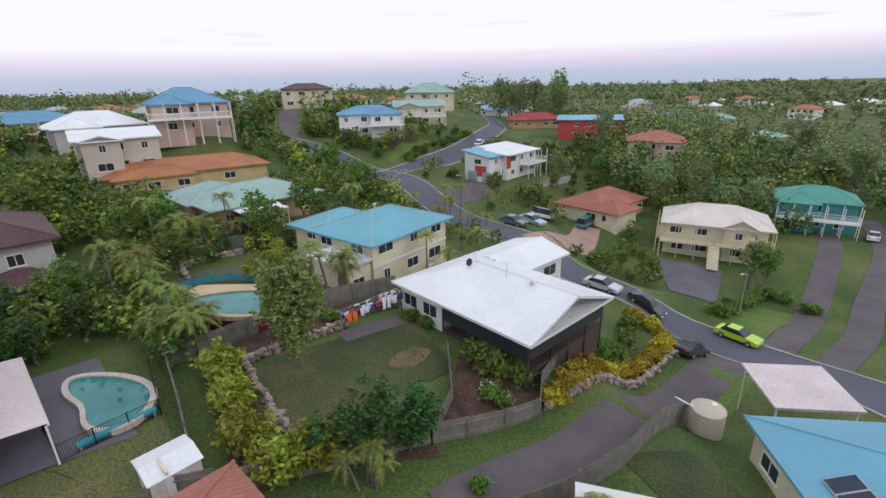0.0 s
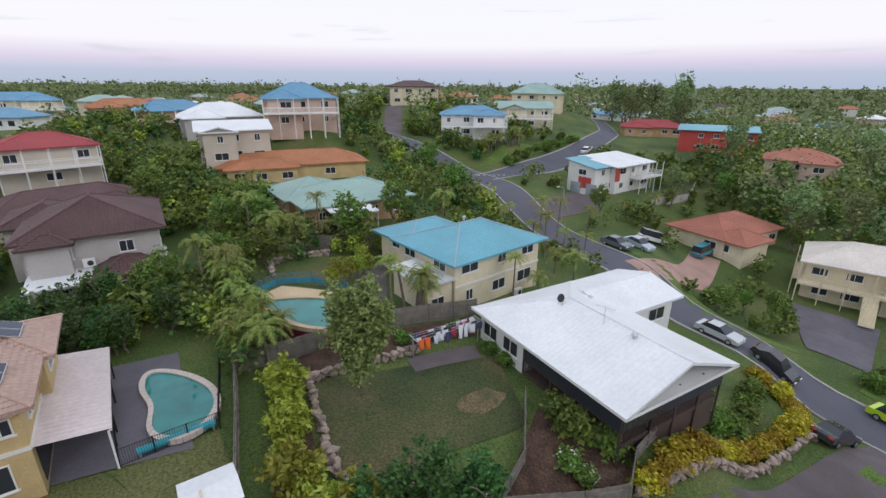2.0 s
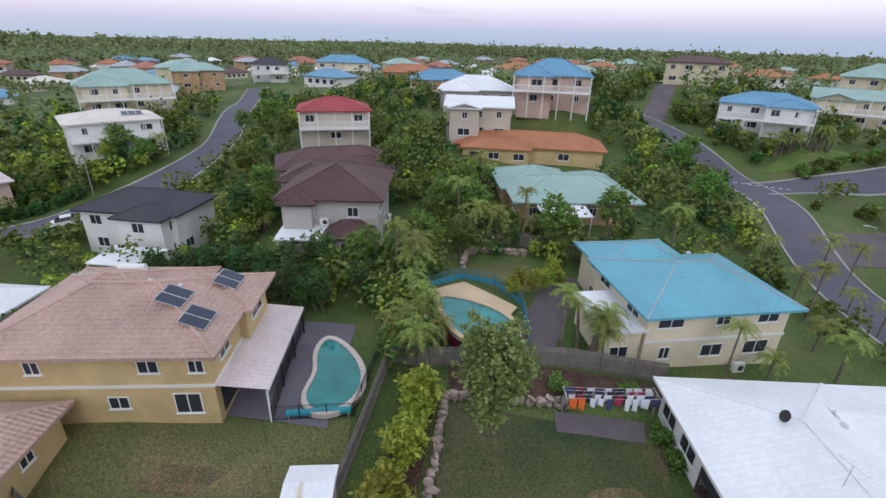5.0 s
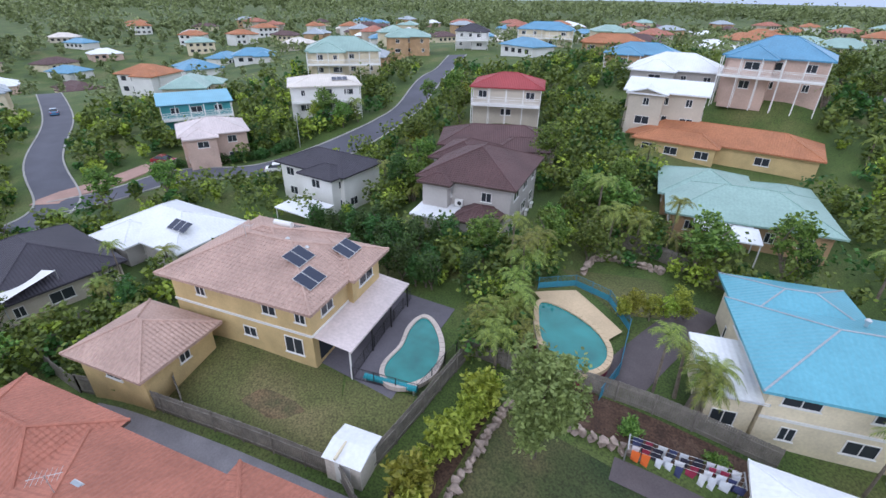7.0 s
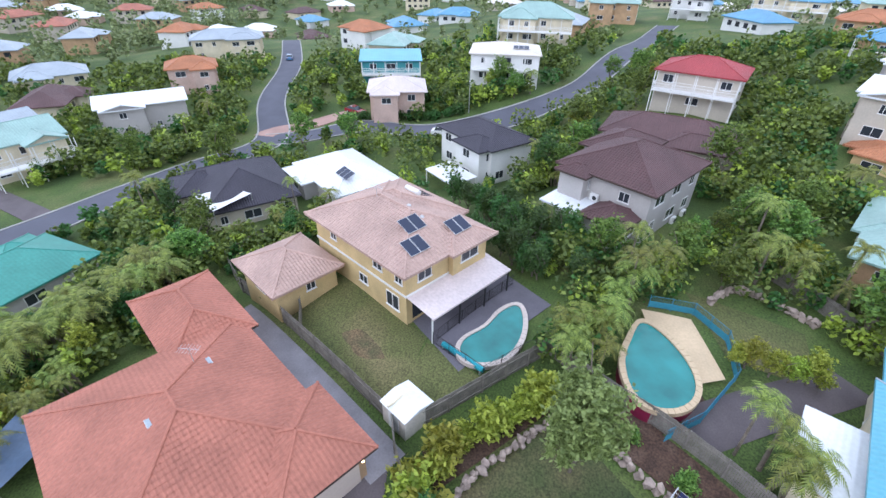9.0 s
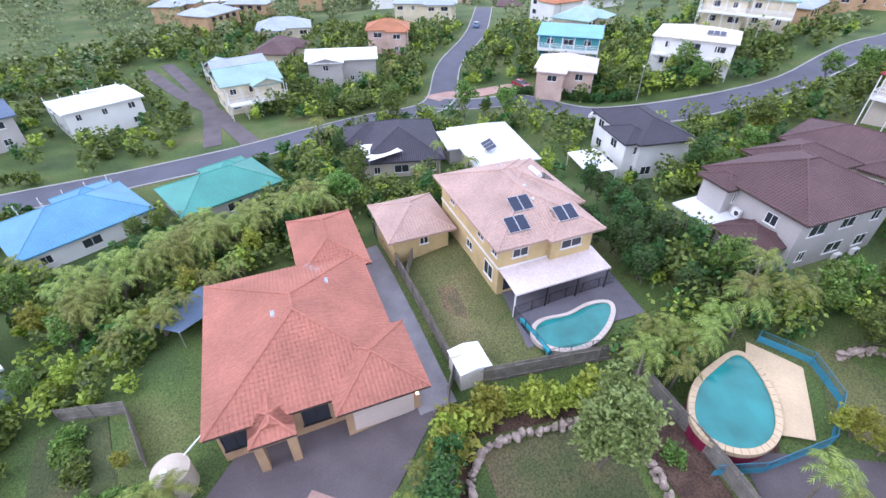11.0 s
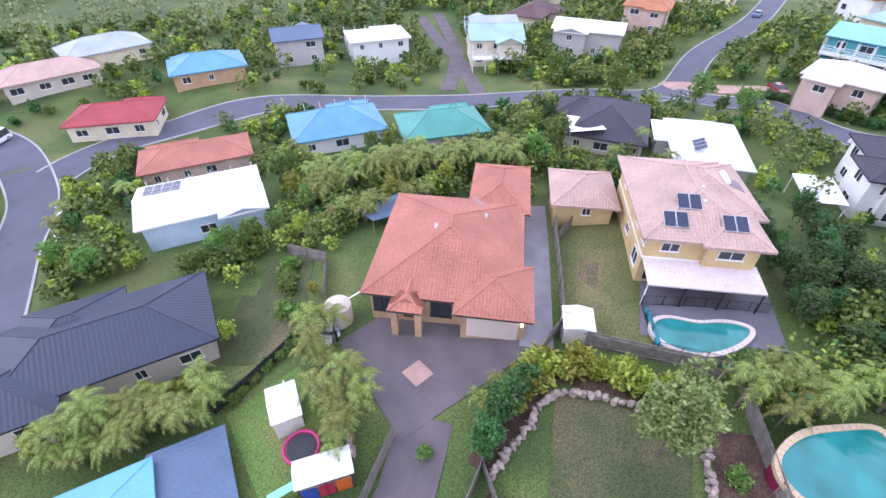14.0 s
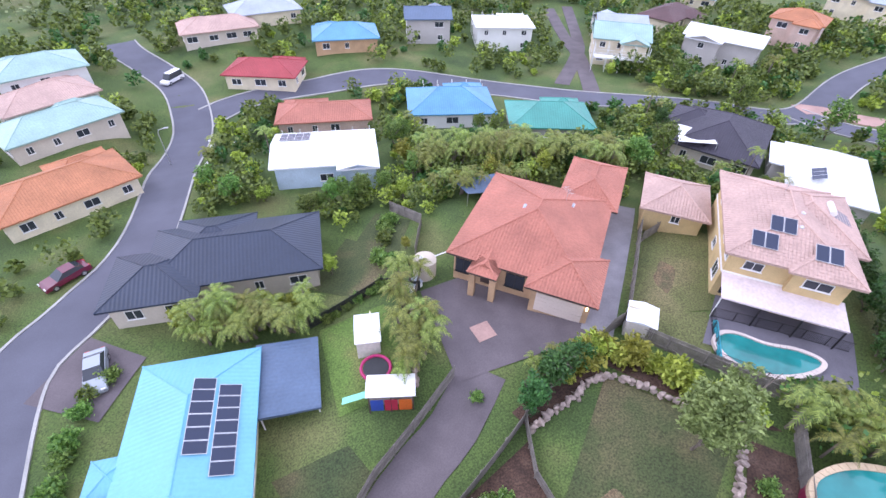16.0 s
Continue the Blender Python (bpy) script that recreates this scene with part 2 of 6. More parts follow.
# ---- mesh helpers ----
class Shape:
    """Vertices, faces and their own metres, gathered for one mesh"""

    def __init__(self):
        self.v, self.f, self.uv = [], [], []

    def poly(self, pts, uv=None):
        k = len(self.v)
        self.v += [tuple(p) for p in pts]
        self.f.append(tuple(range(k, k + len(pts))))
        self.uv.append(uv or [(0, 0)] * len(pts))

    def box(self, x0, y0, z0, x1, y1, z1, m=None):
        c = [Vector((x, y, z)) for z in (z0, z1) for x, y in ((x0, y0), (x1, y0), (x1, y1), (x0, y1))]
        if m:
            c = [m @ p for p in c]
        k = len(self.v)
        self.v += [tuple(p) for p in c]
        for q in ((3, 2, 1, 0), (4, 5, 6, 7), (0, 1, 5, 4), (1, 2, 6, 5), (2, 3, 7, 6), (3, 0, 4, 7)):
            self.f.append(tuple(k + i for i in q))
            self.uv.append([(c[i][0], c[i][1]) for i in q])
        return self

    def tube(self, pts, radii, sides=8, cap=True):
        rings = []
        pts = [Vector(p) for p in pts]
        for i, p in enumerate(pts):
            d = (pts[min(i + 1, len(pts) - 1)] - pts[max(i - 1, 0)]).normalized()
            a = d.orthogonal().normalized()
            b = d.cross(a)
            k = len(self.v)
            r = radii[i] if isinstance(radii, (list, tuple)) else radii
            self.v += [tuple(p + r * (math.cos(2 * math.pi * j / sides) * a + math.sin(2 * math.pi * j / sides) * b)) for j in range(sides)]
            rings.append(k)
        for k, q in zip(rings, rings[1:]):
            # the next ring may start at another angle: match by the nearest vertex
            s = min(range(sides), key=lambda j: (Vector(self.v[q + j]) - Vector(self.v[k])).length)
            for j in range(sides):
                a0, a1 = k + j, k + (j + 1) % sides
                b0, b1 = q + (j + s) % sides, q + (j + 1 + s) % sides
                self.f.append((a0, a1, b1, b0))
                self.uv.append([(0, 0)] * 4)
        if cap:
            for k, rev in ((rings[0], True), (rings[-1], False)):
                ring = list(range(k, k + sides))
                self.f.append(tuple(ring[::-1] if rev else ring))
                self.uv.append([(0, 0)] * sides)
        return self

    def mesh(self, name, material, smooth=False):
        me = bpy.data.meshes.new(name)
        me.from_pydata(self.v, [], self.f)
        weld = name == "roof"
        lay = me.uv_layers.new(name="UVMap")
        flat = [c for face in self.uv for p in face for c in p]
        lay.data.foreach_set("uv", flat)
        me.materials.append(material)
        if smooth:
            me.polygons.foreach_set("use_smooth", [True] * len(me.polygons))
        me.update()
        if weld:
            bm = bmesh.new()
            bm.from_mesh(me)
            bmesh.ops.remove_doubles(bm, verts=bm.verts, dist=0.004)
            bm.to_mesh(me)
            bm.free()
        return me


def part(name, shape, material, parent, label="", smooth=False):
    me = shape if isinstance(shape, bpy.types.Mesh) else shape.mesh(name, material, smooth)
    ob = new(name, me)
    ob.parent = parent
    if label:
        ob["label"] = label
    return ob


def thing(name, m, label, category, group=""):
    ob = new(name)
    ob.empty_display_size = 0.2
    ob.matrix_world = m
    return tagged(ob, label, category, group)


def spline(pts, step=2.0):
    """A smooth line through the points"""
    out = []
    for i in range(len(pts) - 1):
        p0, p1, p2, p3 = (np.array(pts[min(max(j, 0), len(pts) - 1)], float) for j in (i - 1, i, i + 1, i + 2))
        n = max(2, int(np.linalg.norm(p2 - p1) / step))
        for j in range(n):
            t = j / n
            out.append(0.5 * (2 * p1 + (p2 - p0) * t + (2 * p0 - 5 * p1 + 4 * p2 - p3) * t * t + (3 * p1 - p0 - 3 * p2 + p3) * t**3))
    out.append(np.array(pts[-1], float))
    return np.array(out)


# ---- the lie of the land ----
PADS = [
    (-20.0, 34.0, 3.7), (-17.5, 33.5, 3.6), (-15.2, 27.6, 2.1), (-20.5, 19.0, 2.9),
    (0.0, 8.3, 1.3), (-11.9, 12.8, 2.1), (-19.1, 14.0, 2.7), (3.1, 28.8, 1.7), (-8.4, 23.7, 2.3), (8.8, 19.4, -0.4), (31.3, 43.5, -7.1),
    (20.8, 30.7, -4.5), (30.2, 63.6, -7.2), (44.9, 54.2, -8.5), (20.6, -7.7, -2.9), (-12.3, -4.7, 1.2), (-28.0, -12.6, -0.5), (33.8, -47.5, -6.0),
    (-74.1, -22.8, -2.1), (-14.0, 29.7, 3.3), (-14.0, 94.0, 3.3), (8.5, 65.1, -0.3), (17.7, 48.8, -3.6), (40.0, 14.0, -3.5), (32.2, -67.6, -3.3),
]
FAR = [
    (123.6, 145.6, -12.0), (200.0, 60.0, -12.0), (150.0, -50.0, -16.0), (67.1, -111.7, -2.7), (-54.0, -164.3, -3.2), (-218.1, -62.7, -7.0), (-227.1, 125.2, 5.0),
    (-90.8, 263.8, 11.8), (51.3, 328.4, -0.7), (-149.1, 41.4, 5.6), (-117.8, 92.9, 11.4), (-156.7, -123.8, -3.7), (700.0, 300.0, -14.0), (-700.0, 0.0, 8.0),
    (0.0, 1200.0, 4.0), (0.0, -900.0, -14.0), (1500.0, 1500.0, -10.0), (-1500.0, 1200.0, 18.0), (-500.0, 420.0, 8.0), (-420.0, 150.0, 5.0), (-200.0, 420.0, 9.0),
    (-520.0, -330.0, 0.0), (-1600.0, -200.0, 14.0),
]
# where each house stands: x, y, floor height, turn
NEAR = {
    "white": (5.2, 32.1, 1.75, -45), "blue": (-6.8, 44.6, 1.9, 55), "green": (-28.2, 59.0, 4.5, 49), "brown": (-42.7, 33.6, 3.3, 48), "yellow": (-28.9, 9.3, 3.15, 50),
    "terra": (-7.8, -0.5, 1.95, 49.5), "cyan": (25.1, 12.4, -2.6, -4), "navy": (22.4, -9.3, -2.4, -4), "solar": (10.0, -27.3, -2.3, -8), "queens": (44.3, 72.6, -6.7, -24),
    "orange": (29.3, 87.3, -3.9, 43), "modern": (10.8, 102.6, 1.4, 52), "teal_e": (69.3, 85.6, -6.1, -30),
}
WEST = {
    "red_s": (8.3, -46.4, -5.1, -8), "blue_s": (-13.3, -42.4, -3.8, -12), "green_s": (-27.7, -32.5, -3.6, -18), "dark_w": (-47.9, -15.7, -1.4, 37), "white_w": (-53.6, -2.7, -1.4, 43),
    "black_w": (-60.3, 17.3, 0.2, 40), "pink": (-87.1, -0.8, -0.2, 100), "teal": (-105.1, -5.4, 1.5, 101), "glassy": (-94.9, 20.5, 5.8, 88), "green2": (-122.4, 28.5, 9.3, 83),
    "brown2": (-60.0, 43.6, 4.5, 66), "red_w": (-72.0, 50.8, 7.9, 60), "sheet_w": (-80.5, -51.5, -2.9, 126), "sage": (-58.1, -58.6, -2.9, 150), "orange_w": (-99.9, -51.3, -0.4, 121),
    "grey_w": (-134.6, -59.8, 0.1, 117), "bw": (-104.8, -92.4, -1.9, 132),
}
NORTH = {
    "brick_n": (-53.8, 90.7, 13.7, 34), "brown_n": (-48.2, 149.4, 15.7, 23), "blue_n": (-23.3, 123.6, 9.2, 15), "veranda_n": (-12.2, 146.6, 9.9, 9), "green_n": (-10.8, 172.1, 13.6, 8),
    "hip_n": (-68.4, 84.0, 12.9, 43), "curved": (-54.8, 70.4, 9.1, 42), "terra_n": (-45.2, 73.1, 6.2, 37), "blue_or": (-88.1, 92.0, 13.4, 48), "sage3": (-158.9, 55.2, 9.5, 74),
    "dark3": (-161.5, 79.4, 10.8, 67), "blue3": (-158.6, 107.0, 11.4, 59), "terra3": (-120.6, 108.1, 12.9, 52), "split": (40.0, 142.8, 5.1, -13), "pink_n": (48.6, 113.0, 2.2, -19),
    "red_n": (26.8, 167.2, 6.6, -6),
}
SOUTH = {
    "dark_s": (-20.7, -82.4, -3.2, -12), "white_s": (-38.3, -77.9, -4.7, -14), "sage_s": (-66.2, -70.2, -4.5, -25), "blue_far": (-0.2, -76.3, -1.4, -5), "red_far": (17.2, -64.7, -3.4, -20),
    "pink_far": (26.2, -86.5, -1.1, 10), "sage_l": (48.3, -48.5, -2.8, 35), "brown_l": (51.6, -56.5, -1.9, 35), "orange_l": (43.6, -30.4, -3.7, 30), "green_l": (55.0, -67.4, -0.7, 25),
    "grey_far": (16.2, -94.6, -0.1, 12),
}
SITES = {**NEAR, **WEST, **NORTH, **SOUTH}
CTRL = np.array(PADS + FAR + [(x, y, z) for x, y, z, _ in SITES.values()], float)


def land(x, y):
    x, y = np.asarray(x, float), np.asarray(y, float)
    d = (CTRL[:, 0] - x[..., None]) ** 2 + (CTRL[:, 1] - y[..., None]) ** 2
    w = (d + 14) ** -1.8
    return (w * CTRL[:, 2]).sum(-1) / w.sum(-1)


GN = 260
GU = np.linspace(-1, 1, GN + 1)
GX, GY = 17.3 * np.sinh(6.0 * GU), 20 + 17.3 * np.sinh(6.0 * GU)
GZ = land(*np.meshgrid(GX, GY, indexing="ij"))


def gz(x, y):
    """Height of the ground sheet"""
    a = (np.arcsinh(x / 17.3) / 6.0 + 1) / 2 * GN
    b = (np.arcsinh((y - 20) / 17.3) / 6.0 + 1) / 2 * GN
    i, j = int(min(max(a, 0), GN - 1)), int(min(max(b, 0), GN - 1))
    a, b = (x - GX[i]) / (GX[i + 1] - GX[i]), (y - GY[j]) / (GY[j + 1] - GY[j])
    return float((1 - a) * (1 - b) * GZ[i, j] + a * (1 - b) * GZ[i + 1, j] + (1 - a) * b * GZ[i, j + 1] + a * b * GZ[i + 1, j + 1])


sh = Shape()
sh.v = [(GX[i], GY[j], GZ[i, j]) for i in range(GN + 1) for j in range(GN + 1)]
sh.f = [(i * (GN + 1) + j, (i + 1) * (GN + 1) + j, (i + 1) * (GN + 1) + j + 1, i * (GN + 1) + j + 1) for i in range(GN) for j in range(GN)]
sh.uv = [[(0, 0)] * 4] * len(sh.f)
tagged(new("ground", sh.mesh("ground", GRASS, True)), "grassy hillside ground falling away to the east", "ground", kind="structure")

TAKEN = []  # circles that loose planting keeps clear of


def road(name, pts, width, mat, label, lift=0.07, kerb=False, step=2.0):
    line = spline(pts, step)
    sh, sk, top = Shape(), Shape(), lambda x, y: gz(x, y) + lift
    t = np.gradient(line, axis=0)
    t /= np.linalg.norm(t, axis=1, keepdims=True)
    nrm = np.stack([-t[:, 1], t[:, 0]], 1)
    cols = [-0.5, -0.25, 0, 0.25, 0.5]
    rows = [[(*(p + n * c * width), 0) for c in cols] for p, n in zip(line, nrm)]
    rows = [[(x, y, top(x, y)) for x, y, _ in r] for r in rows]
    for r, q in zip(rows, rows[1:]):
        for k in range(4):
            sh.poly([r[k + 1], r[k], q[k], q[k + 1]])
        for k, o in ((0, -1), (4, 1)):
            a, b = r[k], q[k]
            sh.poly([a, b, (*b[:2], b[2] - 0.3), (*a[:2], a[2] - 0.3)])
    tagged(new(name, sh.mesh(name, mat)), label, "road", kind="structure")
    for p in line[::1]:
        TAKEN.append((p[0], p[1], width / 2 + 1.2))
    if kerb:
        for o in (-1, 1):
            for (p, n), (p2, n2) in zip(zip(line, nrm), zip(line[1:], nrm[1:])):
                a, b = p + o * n * (width / 2), p + o * n * (width / 2 + 0.3)
                c, d = p2 + o * n2 * (width / 2 + 0.3), p2 + o * n2 * (width / 2)
                quad = [(x, y, gz(x, y) + lift + 0.09) for x, y in (a, b, c, d)]
                sk.poly(quad if o < 0 else quad[::-1])
                sk.poly([quad[0], quad[3], (*quad[3][:2], quad[3][2] - 0.15), (*quad[0][:2], quad[0][2] - 0.15)])
                sk.poly([quad[1], quad[2], (*quad[2][:2], quad[2][2] - 0.4), (*quad[1][:2], quad[1][2] - 0.4)])
        tagged(new("kerb", sk.mesh("kerb", KERB)), "pale concrete kerbs along the street", "kerb", kind="structure")


def patch(name, corners, mat, label, lift=0.04, n=10, clear=True, cat="ground"):
    """A four-cornered piece of ground cover laid over the land"""
    a, b, c, d = (np.array(p, float) for p in corners)
    sh = Shape()
    grid = [[(1 - i / n) * ((1 - j / n) * a + j / n * d) + i / n * ((1 - j / n) * b + j / n * c) for j in range(n + 1)] for i in range(n + 1)]
    g = [[(*p, gz(*p) + lift) for p in r] for r in grid]
    for i in range(n):
        for j in range(n):
            sh.poly([g[i][j], g[i + 1][j], g[i + 1][j + 1], g[i][j + 1]])
    me = sh.mesh(name, mat)
    ob = tagged(new(name, me), label, cat, kind="structure")
    if clear:
        for r in grid:
            for p in r:
                TAKEN.append((p[0], p[1], 0.9))
    return ob


road("road", [(-59, 119.7), (-45.1, 114.3), (-33.5, 106.7), (-21.7, 100.3), (-12.1, 91.9), (-2.8, 77.5), (7, 65.1), (14.9, 57.6), (21.1, 51.6), (26.5, 46.6), (31.3, 42), (35.5, 35.5), (37.7, 26.4), (40, 15), (41.1, -0.1), (36.9, -7.9), (32.7, -17.7), (31.8, -39.4), (30.8, -53.6), (34.3, -67.6), (44, -82.2), (47.5, -90)], 6.2, ASPHALT, "grey asphalt street winding through the estate", kerb=True)
road("road", [(-15, 96), (-9.7, 103.9), (-1.2, 116.8), (8.6, 137.7), (13.7, 164.6), (10.7, 189.8)], 5.6, ASPHALT, "grey asphalt side street climbing the hill", 0.09, True)
road("road", [(28.7, -54.2), (17.2, -58.9), (2.7, -60.9), (-11.8, -58.8), (-28.7, -48.1), (-43.1, -38.5), (-59.2, -28.9), (-73.1, -22.8), (-94.9, -31), (-126.7, -38.4), (-168.4, -54.1)], 5.6, ASPHALT, "grey asphalt street along the lower slope", 0.09, True)
road("road", [(-73.1, -23.8), (-78.1, -6.8), (-75.1, 7.6), (-78.1, 23.4), (-87.1, 34.1), (-104, 43.7), (-123.7, 54.5), (-148.5, 69.1)], 5.6, ASPHALT, "grey asphalt street curving up the western slope", 0.1, True)
road("road", [(-42.1, -41.5), (-52.2, -65.3), (-62.9, -100.2)], 3.2, DRIVE, "narrow concrete lane between gardens", 0.09)
road("road", [(-38.9, -47.9), (-56, -70.5), (-68.9, -100.2)], 3.0, DRIVE, "narrow concrete lane between gardens", 0.09)
road("driveway", [(30.6, 38), (20.7, 29.2), (10.7, 19.5), (5.6, 16), (1.9, 12.5)], 4.0, DRIVE, "long dark concrete driveway beside the fence")
road("driveway", [(35.2, 40), (42.5, 46.8), (50.9, 56), (64.7, 73.7), (73.4, 89.4)], 3.2, DRIVE, "long grey driveway climbing away from the street")
road("driveway", [(38, 35.9), (47.4, 44.1), (55.8, 53.4), (70.5, 69.5), (81.3, 87.2)], 3.2, DRIVE, "second grey driveway beside a grass strip")
road("driveway", [(-42.2, 113.1), (-46.7, 126.4), (-52.1, 141.8)], 5, DRIVE, "mauve concrete driveway up the hill", 0.12)
road("driveway", [(12.3, 61), (20.5, 68.8), (25, 78.8)], 4.5, PINKDRIVE, "mauve paved driveway to the orange-roofed house", 0.09)
road("driveway", [(-2.8, 79.5), (3.5, 87.4), (6.7, 94.4)], 7, DRIVE, "dark driveway in front of the modern house", 0.09)
road("driveway", [(-85, -10.9), (-79, -22.9), (-75.1, -24.8)], 4, PINKDRIVE, "pink paved driveway crossing", 0.14)
patch("driveway", [(4.5, 2.4), (4.2, 12.9), (-10.1, 12.3), (-1.9, 1.7)], DRIVE, "broad dark stamped concrete forecourt", 0.08, cat="driveway")
patch("driveway", [(34.4, 69.5), (42.3, 64.3), (35.8, 52.9), (30.9, 56)], PAVER, "grey paved driveway to the verandah house", 0.1, cat="driveway")
patch("lawn", [(-13.5, 23.3), (-1.7, 31.5), (1.6, 24.7), (-7, 16.4)], LAWN, "mown back lawn with a worn brown patch", 0.05, cat="lawn")
patch("lawn", [(-22.7, 0.3), (-27, 4.8), (-19.7, 13.4), (-11.9, 11.8)], DRYLAWN, "mown lawn behind the yellow brick house", 0.06, cat="lawn")
patch("lawn", [(-19.1, 13.5), (-16.1, 17.8), (-11.7, 14.3), (-12.4, 11.3)], DRYLAWN, "mown lawn corner by the garden shed", 0.055, cat="lawn")
patch("lawn", [(-27.1, 35.8), (-22.6, 43.7), (-16.7, 41.6), (-18.8, 36.1)], DRYLAWN, "dry clipped lawn above the round pool", 0.05, cat="lawn")
patch("lawn", [(4.6, -5), (9.3, 0.8), (15.1, -4.6), (9.9, -10.9)], LAWN, "green lawn strip beside the terracotta house", 0.05, cat="lawn")
patch("lawn", [(2.3, -9.7), (6.2, -2.4), (10.3, -7.8), (5.7, -14)], LAWN, "small back lawn with a lime shrub", 0.06, cat="lawn")
patch("lawn", [(8.1, 2.4), (14.5, 2.4), (13.9, 12.2), (7.8, 11.7)], VERGE, "green play lawn", 0.06, cat="lawn")
patch("lawn", [(13.5, 14.8), (19.5, 15.1), (17.2, 19.8), (11.8, 18.4)], LAWN, "worn grass beside the blue roofed house", 0.05, cat="lawn")
patch("lawn", [(10.6, 69.1), (20.2, 60.8), (29.8, 53.6), (21.8, 52.3)], VERGE, "green verge by the street", 0.05, clear=False, cat="lawn")
patch("lawn", [(32.6, 48.5), (39.9, 56.3), (45.7, 52.2), (36.4, 43.4)], VERGE, "green verge with low planting", 0.05, clear=False, cat="lawn")
patch("lawn", [(-17.6, 104.2), (-9.3, 112), (-0.9, 125.9), (-13, 118.3)], VERGE, "mown green bank above the side street", 0.06, cat="lawn")
patch("lawn", [(16.5, 24.8), (25.9, 34.2), (28.9, 32.6), (19.4, 22.3)], VERGE, "green verge between driveway and street", 0.05, clear=False, cat="lawn")
patch("garden_bed", [(-7.5, 15.4), (-14.1, 23.3), (-16.6, 24.4), (-10, 14.3)], MULCH, "dark mulched bed along the fence", 0.07, clear=False, cat="garden bed")
patch("garden_bed", [(-13.7, 24.1), (-3.3, 34.2), (-4.4, 36.7), (-16, 26.2)], MULCH, "red-brown mulched bank below the fence", 0.07, clear=False, cat="garden bed")
patch("garden_bed", [(0.7, 19), (2, 26.3), (7.9, 23.8), (7.2, 21.4)], MULCH, "dark mulched bed below the verandah", 0.07, clear=False, cat="garden bed")
patch("garden_bed", [(-7.1, 16.1), (0.5, 18.1), (1.1, 16.6), (-6.1, 14.3)], MULCH, "mulched bed under the cypress row", 0.06, clear=False, cat="garden bed")
patch("paving", [(-21.9, 11.6), (-29.6, 19.2), (-24.6, 23.8), (-16.4, 16.2)], PAVER, "grey paving round the kidney pool", 0.08, cat="paving")
patch("paving", [(-7.9, 28.1), (-3.6, 32.2), (-2.7, 30.7), (-6.8, 26.9)], DRIVE, "dark paved strip under the clothes line", 0.09, cat="paving")
patch("paving", [(-14, 30.7), (-19.1, 43.6), (-16.7, 45.6), (-11.1, 32.5)], DRIVE, "dark path beside the blue-roofed house", 0.06, cat="paving")
patch("paving", [(-22.0, -5.4), (-7.6, 11.5), (-9.7, 13.3), (-24.1, -3.6)], SIDEPATH, "narrow concrete side path between house and fence", 0.1, cat="paving")
patch("paving", [(30, 0.2), (32.9, 5.8), (39.4, 2), (35.4, -3.8)], DRIVE, "dark driveway with a parked car", 0.09, cat="driveway")


patch("paving", [(-23.9, 31.1), (-22.8, 34.7), (-16.6, 35), (-15.5, 30.9)], SANDSTONE, "sand-coloured pool surround", 0.35, cat="paving")
patch("lawn", [(-14.9, 26.2), (-12.1, 29.2), (-13.8, 33.1), (-16.7, 33.1)], MULCH, "dark bank below the round pool", 0.05, cat="garden bed")
def bare_patch(x, y, a, b, yaw, mat, label, lift):
    """A worn patch with a ragged outline"""
    sh, c, s, n = Shape(), math.cos(radians(yaw)), math.sin(radians(yaw)), 36
    ring = []
    for k in range(n):
        t = 2 * math.pi * k / n
        r = 1 + 0.3 * noise.noise(Vector((math.cos(t) * 1.6 + x, math.sin(t) * 1.6, y)))
        u, v = a * r * math.cos(t), b * r * math.sin(t)
        px, py = x + u * c - v * s, y + u * s + v * c
        ring.append((px, py, gz(px, py) + lift))
    for k in range(n):
        sh.poly([(x, y, gz(x, y) + lift), ring[k], ring[(k + 1) % n]])
    tagged(new("bare_earth", sh.mesh("bare_earth", mat)), label, "ground", kind="structure")


EARTH = blended("bare_earth", [(0.07, 0.075, 0.03), (0.13, 0.10, 0.05), (0.17, 0.115, 0.06)], 0.9)
bare_patch(-1.7, 25.7, 1.7, 1.1, 50, EARTH, "worn brown earth in the back lawn", 0.085)
bare_patch(-18.4, 8.6, 2.2, 1.0, 50, EARTH, "dry worn grass behind the yellow house", 0.085)
for x, y, r in ((-17.4, 30.3, 3.2), (-20.4, 30.6, 2.6), (-14.6, 30.2, 2.4), (-20.2, 18.9, 3.5), (-12.4, 13.2, 2.2), (3.4, 0.2, 1.8), (19.6, 23.4, 1.6), (10, 9, 4), (9.6, 12.4, 3), (-5.2, 32, 3.4), (31.6, 1.4, 2.6), (36.6, -12.2, 2.6),
                (-73.6, 10.6, 3), (12, 70.5, 4), (15.6, 79.8, 3), (23.6, 80.2, 3), (25.8, 38.2, 2.6), (-86.5, -8.4, 3), (-104, 24.5, 3), (26, 27, 4)):
    TAKEN.append((x, y, r))


# ---- roofs and houses ----
def clip(poly, axis, limit, keep_above):
    out = []
    for i, p in enumerate(poly):
        q = poly[(i + 1) % len(poly)]
        a, b = (p[axis] - limit, q[axis] - limit) if keep_above else (limit - p[axis], limit - q[axis])
        if a >= 0:
            out.append(p)
        if a * b < 0:
            t = a / (a - b)
            out.append(tuple(p[k] + t * (q[k] - p[k]) for k in range(2)))
    return out


